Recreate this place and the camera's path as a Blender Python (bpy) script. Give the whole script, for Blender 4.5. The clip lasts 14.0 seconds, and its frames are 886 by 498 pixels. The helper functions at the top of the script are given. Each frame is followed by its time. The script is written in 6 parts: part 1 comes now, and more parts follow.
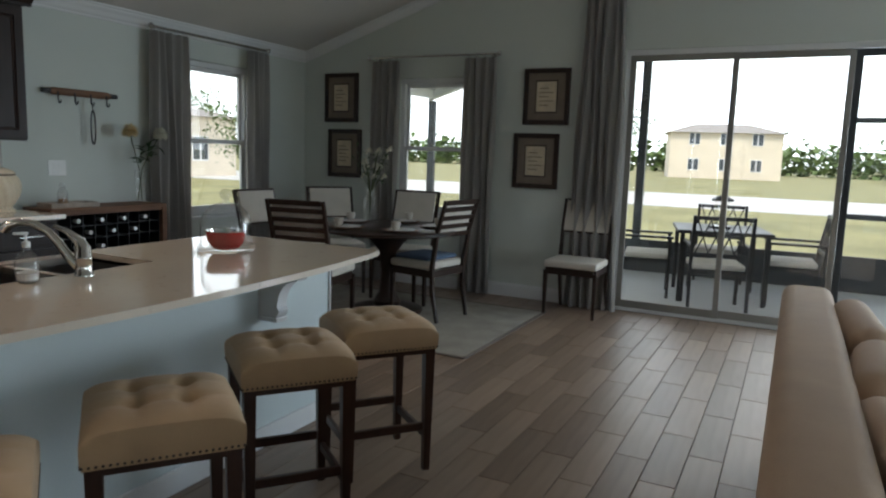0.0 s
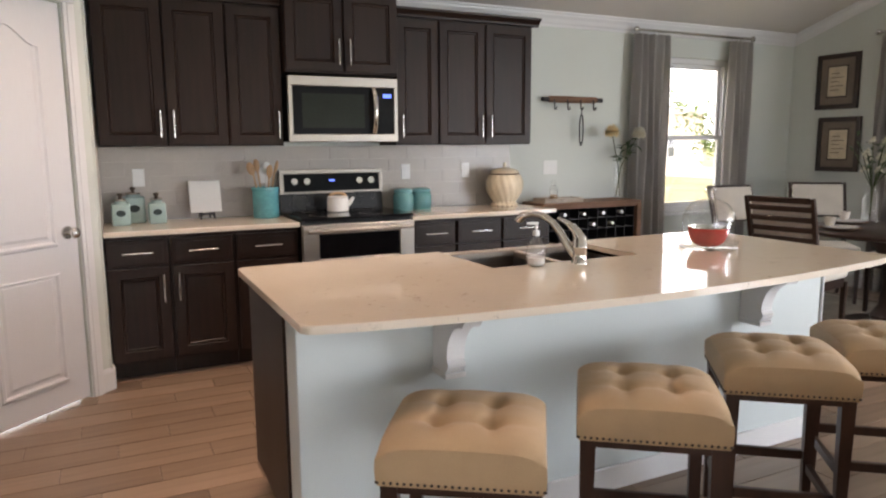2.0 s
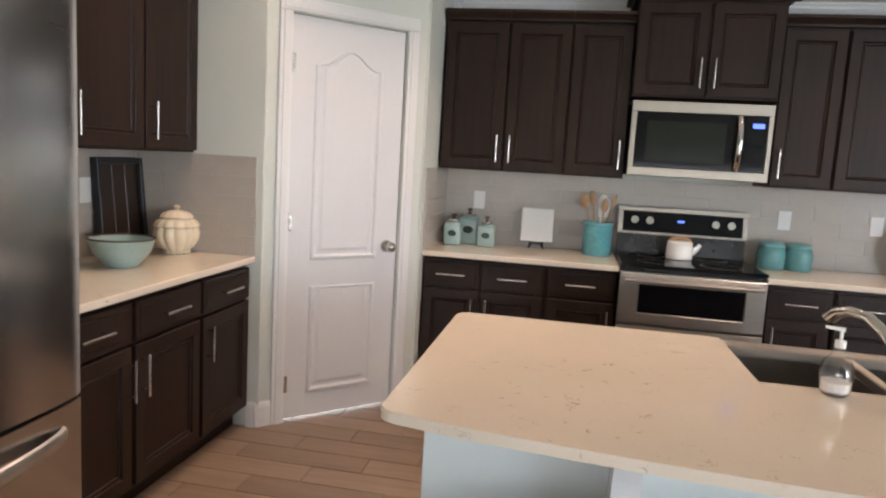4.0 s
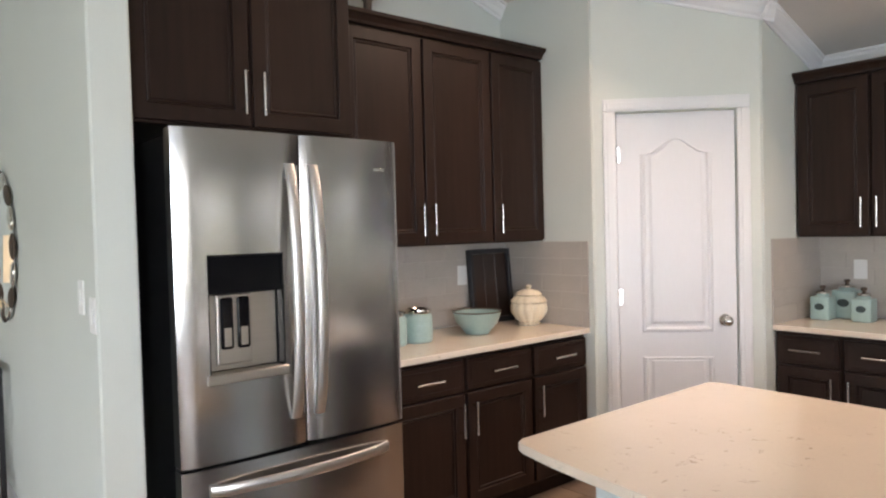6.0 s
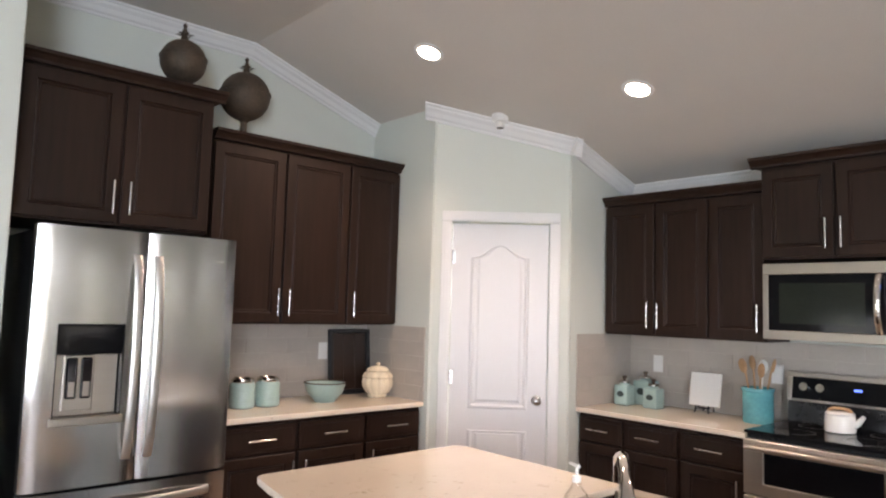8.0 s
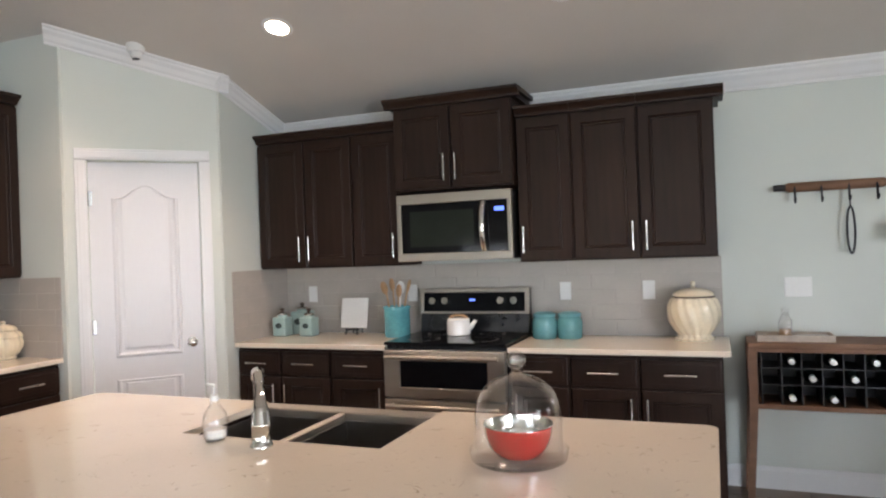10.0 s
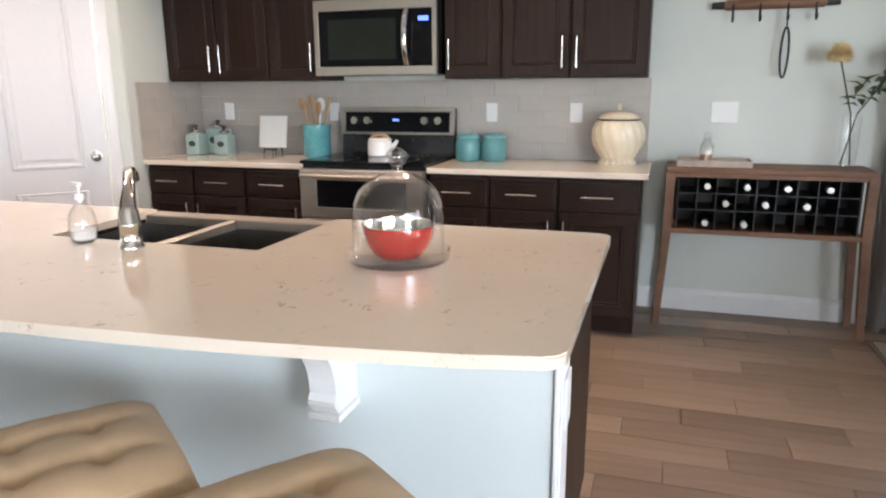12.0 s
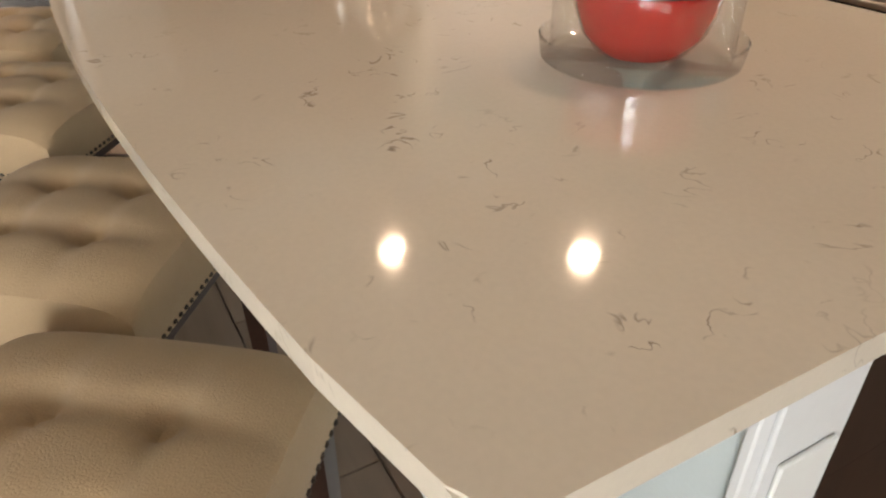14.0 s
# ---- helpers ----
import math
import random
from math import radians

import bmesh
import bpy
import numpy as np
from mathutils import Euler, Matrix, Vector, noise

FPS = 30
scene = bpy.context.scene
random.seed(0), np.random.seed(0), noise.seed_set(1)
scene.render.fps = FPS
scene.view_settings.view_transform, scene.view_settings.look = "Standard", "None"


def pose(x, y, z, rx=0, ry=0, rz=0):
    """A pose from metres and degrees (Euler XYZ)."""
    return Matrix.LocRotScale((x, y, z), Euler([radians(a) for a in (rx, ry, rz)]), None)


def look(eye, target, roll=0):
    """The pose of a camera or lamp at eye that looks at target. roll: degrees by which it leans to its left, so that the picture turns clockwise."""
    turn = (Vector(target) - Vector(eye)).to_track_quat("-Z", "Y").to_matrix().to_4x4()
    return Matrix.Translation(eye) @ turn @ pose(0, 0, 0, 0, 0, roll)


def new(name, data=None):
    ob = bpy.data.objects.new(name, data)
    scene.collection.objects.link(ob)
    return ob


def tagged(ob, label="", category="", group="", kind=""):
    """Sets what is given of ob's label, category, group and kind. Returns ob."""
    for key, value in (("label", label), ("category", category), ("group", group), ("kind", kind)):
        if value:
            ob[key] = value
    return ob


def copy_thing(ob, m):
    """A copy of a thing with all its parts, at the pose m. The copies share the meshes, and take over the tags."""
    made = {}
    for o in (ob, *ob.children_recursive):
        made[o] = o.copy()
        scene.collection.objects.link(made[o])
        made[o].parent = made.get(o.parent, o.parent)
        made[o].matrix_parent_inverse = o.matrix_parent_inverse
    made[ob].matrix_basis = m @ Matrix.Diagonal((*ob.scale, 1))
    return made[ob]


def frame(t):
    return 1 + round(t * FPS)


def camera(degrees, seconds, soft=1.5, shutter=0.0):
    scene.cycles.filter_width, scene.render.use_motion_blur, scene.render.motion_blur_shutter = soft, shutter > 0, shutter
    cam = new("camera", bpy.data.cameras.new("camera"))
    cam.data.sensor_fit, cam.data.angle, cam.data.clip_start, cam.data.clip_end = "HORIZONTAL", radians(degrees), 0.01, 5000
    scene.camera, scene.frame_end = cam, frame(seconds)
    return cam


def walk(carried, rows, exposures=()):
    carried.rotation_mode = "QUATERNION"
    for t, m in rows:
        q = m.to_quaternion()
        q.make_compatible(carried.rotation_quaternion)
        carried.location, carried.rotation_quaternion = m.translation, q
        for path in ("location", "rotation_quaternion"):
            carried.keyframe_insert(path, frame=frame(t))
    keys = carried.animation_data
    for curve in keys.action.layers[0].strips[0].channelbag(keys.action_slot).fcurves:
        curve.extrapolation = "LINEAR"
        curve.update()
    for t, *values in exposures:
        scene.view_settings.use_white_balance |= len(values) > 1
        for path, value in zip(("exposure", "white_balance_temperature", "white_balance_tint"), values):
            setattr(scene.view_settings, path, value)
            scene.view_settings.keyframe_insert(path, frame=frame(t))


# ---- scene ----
cam = camera(65.5, 14.0, soft=2.2)
PATH = [
    (0, (-1.393, -4.999, 1.367), (0.374, -4.103, 1.097), 1.9),
    (0.5, (-1.394, -4.983, 1.353), (0.163, -3.761, 1.065), 1.2),
    (1, (-1.425, -4.994, 1.356), (-0.091, -3.54, 1.029), 1.1),
    (1.5, (-1.453, -4.98, 1.362), (-0.317, -3.366, 1.034), 0.9),
    (2, (-1.467, -4.939, 1.357), (-0.604, -3.159, 1.063), -0.4),
    (2.5, (-1.421, -4.88, 1.352), (-0.847, -2.993, 1.024), -0.4),
    (5, (-0.167, -4.426, 1.466), (-1.269, -2.761, 1.345), 1.9),
    (5.5, (-0.031, -4.513, 1.451), (-1.451, -3.105, 1.413), -1.1),
    (6, (0.276, -4.502, 1.462), (-1.264, -3.227, 1.409), -1.5),
    (6.5, (0.585, -4.459, 1.476), (-1.045, -3.3, 1.417), 1.0),
    (7, (0.85, -4.469, 1.486), (-0.785, -3.321, 1.581), -0.9),
    (7.5, (1.121, -4.463, 1.546), (-0.448, -3.229, 1.673), -1.6),
    (8, (1.318, -4.414, 1.52), (-0.164, -3.081, 1.688), 1.7),
    (8.5, (1.424, -4.425, 1.511), (0.055, -2.973, 1.644), 0.1),
    (9, (1.442, -4.465, 1.481), (0.306, -2.822, 1.584), -1.7),
    (11.5, (1.626, -4.313, 1.399), (1.126, -2.392, 1.155), -0.9),
    (12, (1.632, -4.254, 1.321), (1.041, -2.399, 0.865), -0.4),
    (12.5, (1.626, -4.135, 1.306), (0.802, -2.399, 0.751), -1.7),
    (13, (1.588, -3.883, 1.284), (0.464, -2.361, 0.637), -5.2),
    (13.5, (1.652, -3.577, 1.209), (0.369, -2.338, 0.373), -2.4),
    (14, (1.664, -3.298, 1.179), (0.178, -2.499, 0.074), -0.85),
]
EXPOSURES = [
    (0, -0.52, 6250, 9), (0.5, -0.3, 6650, 15), (1.0, 0.6, 6900, 24), (1.5, 0.8, 7150, 22), (2.5, 0.95, 7200, 22),
    (5, 0.85, 6750, 17), (7, 1.17, 6850, 21), (8, 1.08, 6850, 21), (9, 0.78, 6850, 20), (11.5, 1.25, 6600, 17),
    (12.5, 1.12, 6800, 19), (13.0, 1.0, 6850, 19), (13.5, 0.75, 7100, 17), (14, 0.62, 7700, 17),
]
walk(cam, [(t, look(eye, target, roll)) for t, eye, target, roll in PATH], EXPOSURES)

# ---------- light and exposure ----------
world = bpy.data.worlds.new("world")
scene.world = world
world.use_nodes = True
wn = world.node_tree
sky = wn.nodes.new("ShaderNodeTexSky")
sky.sky_type, sky.sun_disc = "NISHITA", False
sky.sun_elevation, sky.sun_rotation = radians(55), radians(246)
wn.links.new(sky.outputs[0], wn.nodes["Background"].inputs[0])
wn.nodes["Background"].inputs[1].default_value = 0.15


def lamp(name, kind, m, energy, color, **more):
    data = bpy.data.lights.new(name, kind)
    data.energy, data.color = energy, color
    if kind == "SUN":
        data.angle = more["angle"]
    if kind == "AREA":
        data.shape = more.get("shape", "RECTANGLE")
        data.size = more["size"]
        data.size_y = more.get("size_y", more["size"])
        data.spread = more.get("spread", math.pi)
    ob = new(name, data)
    ob.matrix_world = m
    return ob


# the sun stands behind the house, so it lights the lawn but no room
lamp("sun", "SUN", look((0, 0, 0), (0.50, 0.22, -0.84)), 5.0, (1, 0.95, 0.87), angle=radians(0.5))

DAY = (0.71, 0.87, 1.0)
# fill lamp added in the slider's unseen south panels, for more daylight indoors
lamp("slider_fill_daylight", "AREA", look((5.03, -6.75, 1.25), (0, -5.4, 1.2)), 160, DAY, size=1.6, size_y=2.1)
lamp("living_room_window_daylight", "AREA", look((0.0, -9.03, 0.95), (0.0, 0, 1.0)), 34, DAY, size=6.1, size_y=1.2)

# ---------- materials ----------


def shade(name, base, rough=0.5, metal=0.0, vary=0.12, scale=6.0, fine=60.0, bump=0.05, island=0.0, stretch=(1, 1, 1), trans=0.0, ior=1.45, second=None, glow=None, coat=0.0, aniso=0.0, sheen=0.0):
    """A surface with variation at two scales, a fine relief, and where asked a change from piece to piece."""
    m = bpy.data.materials.new(name)
    m.use_nodes = True
    nt = m.node_tree
    p = nt.nodes["Principled BSDF"]
    co = nt.nodes.new("ShaderNodeTexCoord")
    mp = nt.nodes.new("ShaderNodeMapping")
    mp.inputs["Scale"].default_value = stretch
    nt.links.new(co.outputs["Object"], mp.inputs[0])

    def noise_tex(s, detail=4.0):
        n = nt.nodes.new("ShaderNodeTexNoise")
        n.inputs["Scale"].default_value, n.inputs["Detail"].default_value = s, detail
        nt.links.new(mp.outputs[0], n.inputs["Vector"])
        return n

    big, small = noise_tex(scale), noise_tex(fine, 3.0)
    mixn = nt.nodes.new("ShaderNodeMix")
    mixn.inputs[0].default_value = 0.4
    nt.links.new(big.outputs["Fac"], mixn.inputs[2])
    nt.links.new(small.outputs["Fac"], mixn.inputs[3])
    fac = mixn.outputs[0]
    if island:
        info = nt.nodes.new("ShaderNodeObjectInfo")
        geo = nt.nodes.new("ShaderNodeNewGeometry")
        add = nt.nodes.new("ShaderNodeMath")
        add.operation = "ADD"
        nt.links.new(info.outputs["Random"], add.inputs[0])
        nt.links.new(geo.outputs["Random Per Island"], add.inputs[1])
        fr = nt.nodes.new("ShaderNodeMath")
        fr.operation = "FRACT"
        nt.links.new(add.outputs[0], fr.inputs[0])
        mx = nt.nodes.new("ShaderNodeMix")
        mx.inputs[0].default_value = island
        nt.links.new(fac, mx.inputs[2])
        nt.links.new(fr.outputs[0], mx.inputs[3])
        fac = mx.outputs[0]
    ramp = nt.nodes.new("ShaderNodeValToRGB")
    dark = [c * (1 - 1.6 * vary) for c in base]
    light = second or [min(1, c * (1 + 1.6 * vary)) for c in base]
    ramp.color_ramp.elements[0].position, ramp.color_ramp.elements[1].position = 0.25, 0.75
    ramp.color_ramp.elements[0].color, ramp.color_ramp.elements[1].color = (*dark, 1), (*light, 1)
    nt.links.new(fac, ramp.inputs[0])
    nt.links.new(ramp.outputs[0], p.inputs["Base Color"])
    mr = nt.nodes.new("ShaderNodeMapRange")
    mr.inputs["To Min"].default_value, mr.inputs["To Max"].default_value = max(0.02, rough * 0.85), min(1, rough * 1.15)
    nt.links.new(big.outputs["Fac"], mr.inputs[0])
    nt.links.new(mr.outputs[0], p.inputs["Roughness"])
    p.inputs["Metallic"].default_value = metal
    p.inputs["Transmission Weight"].default_value = trans
    p.inputs["IOR"].default_value = ior
    p.inputs["Coat Weight"].default_value = coat
    p.inputs["Anisotropic"].default_value = aniso
    p.inputs["Sheen Weight"].default_value = sheen
    if bump:
        b = nt.nodes.new("ShaderNodeBump")
        b.inputs["Strength"].default_value, b.inputs["Distance"].default_value = bump, 0.003
        nt.links.new(small.outputs["Fac"], b.inputs["Height"])
        nt.links.new(b.outputs[0], p.inputs["Normal"])
    if glow:
        p.inputs["Emission Color"].default_value, p.inputs["Emission Strength"].default_value = (*glow[0], 1), glow[1]
    return m


def glass(name, tint=(1, 1, 1), gloss=0.62, least=0.055):
    """Thin clear glass: it lets light straight through and mirrors more towards grazing angles."""
    m = bpy.data.materials.new(name)
    m.use_nodes = True
    nt = m.node_tree
    nt.nodes.remove(nt.nodes["Principled BSDF"])
    tr, gl, mx = (nt.nodes.new(k) for k in ("ShaderNodeBsdfTransparent", "ShaderNodeBsdfGlossy", "ShaderNodeMixShader"))
    tr.inputs[0].default_value = (*tint, 1)
    gl.inputs["Roughness"].default_value = 0.008
    lw = nt.nodes.new("ShaderNodeLayerWeight")
    lw.inputs[0].default_value = 0.5
    pw, sc = nt.nodes.new("ShaderNodeMath"), nt.nodes.new("ShaderNodeMath")
    pw.operation, sc.operation = "POWER", "MULTIPLY_ADD"
    pw.inputs[1].default_value = 3.0
    sc.inputs[1].default_value, sc.inputs[2].default_value = gloss, least
    nt.links.new(lw.outputs["Facing"], pw.inputs[0])
    nt.links.new(pw.outputs[0], sc.inputs[0])
    nt.links.new(sc.outputs[0], mx.inputs[0])
    nt.links.new(tr.outputs[0], mx.inputs[1])
    nt.links.new(gl.outputs[0], mx.inputs[2])
    nt.links.new(mx.outputs[0], nt.nodes["Material Output"].inputs["Surface"])
    return m


WALL = shade("wall_paint", (0.62, 0.65, 0.605), 0.7, vary=0.03, scale=1.5, fine=220, bump=0.15)
CEIL = shade("ceiling_paint", (0.62, 0.585, 0.545), 0.9, vary=0.03, scale=2, fine=120, bump=0.35)
TRIM = shade("white_trim_paint", (0.74, 0.74, 0.74), 0.35, vary=0.02, scale=3, fine=90, bump=0.04)
DOORP = shade("white_door_paint", (0.70, 0.70, 0.715), 0.38, vary=0.02, scale=3, fine=160, bump=0.05, stretch=(1, 1, 0.12))
ESP = shade("espresso_wood", (0.0165, 0.0078, 0.0052), 0.42, vary=0.28, scale=3, fine=38, bump=0.08, stretch=(1, 1, 0.08), second=(0.034, 0.0172, 0.0115), ior=1.32)
DARKW = shade("dark_stained_wood", (0.030, 0.016, 0.011), 0.35, vary=0.25, scale=4, fine=40, bump=0.06, stretch=(1, 1, 0.12))
LEGW = shade("walnut_leg_wood", (0.050, 0.022, 0.014), 0.35, vary=0.3, scale=5, fine=40, bump=0.06, stretch=(1, 1, 0.12))
BROWNW = shade("weathered_brown_wood", (0.17, 0.085, 0.047), 0.55, vary=0.3, scale=4, fine=30, bump=0.2, stretch=(0.15, 1, 1))
UTW = shade("utensil_wood", (0.42, 0.25, 0.13), 0.6, vary=0.2, scale=8, fine=50)
STEEL = shade("brushed_steel", (0.54, 0.525, 0.51), 0.21, 1.0, vary=0.05, scale=2, fine=120, bump=0.04, stretch=(1, 1, 0.015), aniso=0.6)
STEELH = shade("brushed_steel_sideways", (0.41, 0.375, 0.33), 0.40, 1.0, vary=0.05, scale=2, fine=120, bump=0.03, stretch=(0.015, 1, 1))
NICKEL = shade("satin_nickel", (0.62, 0.60, 0.57), 0.25, 1.0, vary=0.04, fine=90, bump=0.01)
CHROME = shade("polished_nickel", (0.66, 0.63, 0.58), 0.12, 1.0, vary=0.03, bump=0.0)
BLACKM = shade("black_metal", (0.018, 0.018, 0.020), 0.45, 0.0, vary=0.2, fine=80)
BLACKG = shade("black_glass", (0.006, 0.006, 0.007), 0.06, 0.0, vary=0.1, bump=0.0, ior=1.28)
BLACKP = shade("black_enamel", (0.012, 0.012, 0.013), 0.25, 0.0, vary=0.15, bump=0.02)
LINEN = shade("tan_linen", (0.53, 0.365, 0.215), 0.85, vary=0.08, scale=9, fine=420, bump=0.45, sheen=0.15)
CREAM = shade("cream_upholstery", (0.62, 0.57, 0.50), 0.85, vary=0.06, scale=8, fine=400, bump=0.35)
SOFA = shade("tan_sofa_fabric", (0.50, 0.355, 0.25), 0.9, vary=0.08, scale=6, fine=380, bump=0.45)
CURT = shade("taupe_curtain", (0.48, 0.455, 0.43), 0.8, vary=0.10, scale=5, fine=300, bump=0.3, stretch=(1, 1, 0.2))
BLUEC = shade("blue_grey_cushion", (0.16, 0.22, 0.32), 0.85, vary=0.08, fine=300, bump=0.3)
RUG = shade("woven_rug", (0.36, 0.33, 0.28), 0.95, vary=0.22, scale=5, fine=190, bump=0.8)
RUGE = shade("rug_binding", (0.16, 0.13, 0.11), 0.95, vary=0.1, fine=190, bump=0.5)
PLANK = shade("wood_look_plank", (0.235, 0.158, 0.108), 0.36, vary=0.26, scale=2.2, fine=26, bump=0.10, stretch=(0.10, 1, 1), island=0.28, second=(0.36, 0.256, 0.186))
GROUT = shade("grout", (0.15, 0.108, 0.082), 0.9, vary=0.1, fine=120, bump=0.3)
TILE = shade("greige_tile", (0.44, 0.40, 0.355), 0.30, vary=0.06, scale=5, fine=60, bump=0.04, island=0.08)
TGROUT = shade("tile_grout", (0.425, 0.387, 0.343), 0.9, vary=0.05, fine=140, bump=0.2)
TEAL = shade("teal_glaze", (0.10, 0.36, 0.40), 0.18, vary=0.14, scale=12, fine=50, coat=0.4)
MINT = shade("mint_glaze", (0.31, 0.44, 0.42), 0.3, vary=0.07, scale=12, fine=60, coat=0.3)
IVORY = shade("ivory_ceramic", (0.74, 0.65, 0.49), 0.25, vary=0.06, scale=10, fine=60, coat=0.3)
WHITEC = shade("white_ceramic", (0.78, 0.77, 0.74), 0.2, vary=0.03, coat=0.3)
RED = shade("red_bowl_glaze", (0.42, 0.025, 0.020), 0.15, vary=0.12, scale=9, coat=0.5)
BRONZE = shade("aged_bronze", (0.085, 0.062, 0.045), 0.6, 0.35, vary=0.3, scale=14, fine=70, bump=0.4)
LINER = shade("label_ink", (0.03, 0.05, 0.05), 0.6)
PLASTIC = shade("white_plastic", (0.78, 0.78, 0.76), 0.35, vary=0.02)
PAPER = shade("document_paper", (0.62, 0.52, 0.38), 0.8, vary=0.14, scale=14, fine=90)
MATB = shade("taupe_picture_mat", (0.20, 0.155, 0.12), 0.8, vary=0.12, scale=20, fine=120, bump=0.2)
LEAF = shade("leaf_green", (0.045, 0.085, 0.03), 0.55, vary=0.3, scale=20)
PETAL = shade("white_petal", (0.78, 0.74, 0.62), 0.6, vary=0.06, scale=20)
PEACH = shade("peach_petal", (0.82, 0.66, 0.38), 0.6, vary=0.12, scale=20)
STEM = shade("stem", (0.07, 0.09, 0.03), 0.6, vary=0.2)
GLASS = glass("clear_glass", (0.995, 0.995, 0.995), 0.8, 0.095)
PANE = glass("window_glass", gloss=0.3)
AQUA = shade("aqua_glass", (0.13, 0.38, 0.41), 0.10, vary=0.10, scale=14, bump=0.0, trans=0.35, coat=0.3)
MIRROR = shade("mirror", (0.9, 0.9, 0.9), 0.02, 1.0, vary=0.0, bump=0.0)
SHADEF = shade("lamp_shade_linen", (0.78, 0.70, 0.55), 0.9, vary=0.05, fine=260, bump=0.2, glow=((1.0, 0.80, 0.52), 0.25))
LED = shade("lamp_lens", (0.9, 0.9, 0.9), 0.4, vary=0.0, bump=0.0, glow=((1.0, 0.83, 0.62), 30.0))
CLOCK = shade("clock_display", (0.01, 0.01, 0.02), 0.1, vary=0.0, bump=0.0, glow=((0.10, 0.2, 1.0), 1.5))
SLIDEF = shade("taupe_aluminium_frame", (0.30, 0.285, 0.26), 0.4, 0.3, vary=0.06, fine=80)
BRONZEF = shade("bronze_aluminium_frame", (0.05, 0.055, 0.06), 0.45, 0.2, vary=0.1, fine=80)
GRASS = shade("lawn", (0.24, 0.25, 0.09), 0.95, vary=0.3, scale=0.4, fine=9, bump=0.6, second=(0.42, 0.38, 0.17))
CONC = shade("lanai_concrete", (0.42, 0.42, 0.40), 0.8, vary=0.08, scale=2, fine=70, bump=0.3)
ROADM = shade("pale_road", (0.62, 0.61, 0.58), 0.9, vary=0.1, scale=0.6, fine=20)
STUCCO = shade("tan_stucco", (0.66, 0.58, 0.46), 0.9, vary=0.08, scale=1, fine=40, bump=0.3)
SKYM = shade("hazy_sky_glow", (0.8, 0.85, 0.9), 1.0, vary=0.0, bump=0.0, glow=((0.90, 0.95, 1.0), 2.4))
ROOFM = shade("pale_shingle", (0.36, 0.33, 0.30), 0.9, vary=0.2, scale=2, fine=14, bump=0.3)
FARW = shade("dark_window", (0.05, 0.06, 0.07), 0.1, vary=0.1)
CROWN = shade("tree_leaves", (0.13, 0.19, 0.06), 0.7, vary=0.35, scale=1.5, fine=9)
BARK = shade("bark", (0.10, 0.07, 0.05), 0.9, vary=0.3, fine=30, bump=0.6)


def quartz():
    """Cream quartz with sparse short brown veins."""
    m = shade("cream_quartz", (0.70, 0.615, 0.51), 0.075, vary=0.035, scale=3, fine=160, bump=0.0, coat=0.25)
    nt = m.node_tree
    p = nt.nodes["Principled BSDF"]
    old = p.inputs["Base Color"].links[0].from_socket
    co = nt.nodes.new("ShaderNodeTexCoord")

    def nz(scale, detail, dist, off):
        mp = nt.nodes.new("ShaderNodeMapping")
        mp.inputs["Location"].default_value = (off, off * 0.7, 0)
        nt.links.new(co.outputs["Object"], mp.inputs[0])
        n = nt.nodes.new("ShaderNodeTexNoise")
        n.inputs["Scale"].default_value, n.inputs["Detail"].default_value, n.inputs["Distortion"].default_value = scale, detail, dist
        nt.links.new(mp.outputs[0], n.inputs["Vector"])
        return n.outputs["Fac"]

    def band(sock, mid, width):
        a = nt.nodes.new("ShaderNodeMath")
        a.operation = "SUBTRACT"
        a.inputs[1].default_value = mid
        nt.links.new(sock, a.inputs[0])
        b = nt.nodes.new("ShaderNodeMath")
        b.operation = "ABSOLUTE"
        nt.links.new(a.outputs[0], b.inputs[0])
        c = nt.nodes.new("ShaderNodeMapRange")
        c.inputs["From Min"].default_value, c.inputs["From Max"].default_value = 0.0, width
        c.inputs["To Min"].default_value, c.inputs["To Max"].default_value = 1.0, 0.0
        nt.links.new(b.outputs[0], c.inputs[0])
        return c.outputs[0]

    def above(sock, low, high):
        c = nt.nodes.new("ShaderNodeMapRange")
        c.inputs["From Min"].default_value, c.inputs["From Max"].default_value = low, high
        nt.links.new(sock, c.inputs[0])
        return c.outputs[0]

    vein = band(nz(16, 2.5, 1.4, 3.1), 0.5, 0.022)
    gate = above(nz(20, 2, 0.4, 7.7), 0.585, 0.66)
    zone = above(nz(2.2, 2, 0, 1.3), 0.42, 0.60)
    m1, m2, m3 = (nt.nodes.new("ShaderNodeMath") for _ in range(3))
    for mm in (m1, m2, m3):
        mm.operation = "MULTIPLY"
    nt.links.new(vein, m1.inputs[0])
    nt.links.new(gate, m1.inputs[1])
    nt.links.new(m1.outputs[0], m2.inputs[0])
    nt.links.new(zone, m2.inputs[1])
    nt.links.new(m2.outputs[0], m3.inputs[0])
    m3.inputs[1].default_value = 0.8
    mx = nt.nodes.new("ShaderNodeMix")
    mx.data_type = "RGBA"
    nt.links.new(m3.outputs[0], mx.inputs[0])
    nt.links.new(old, mx.inputs[6])
    mx.inputs[7].default_value = (0.20, 0.135, 0.09, 1)
    nt.links.new(mx.outputs[2], p.inputs["Base Color"])
    return m


QUARTZ = quartz()

# ---------- building helpers ----------


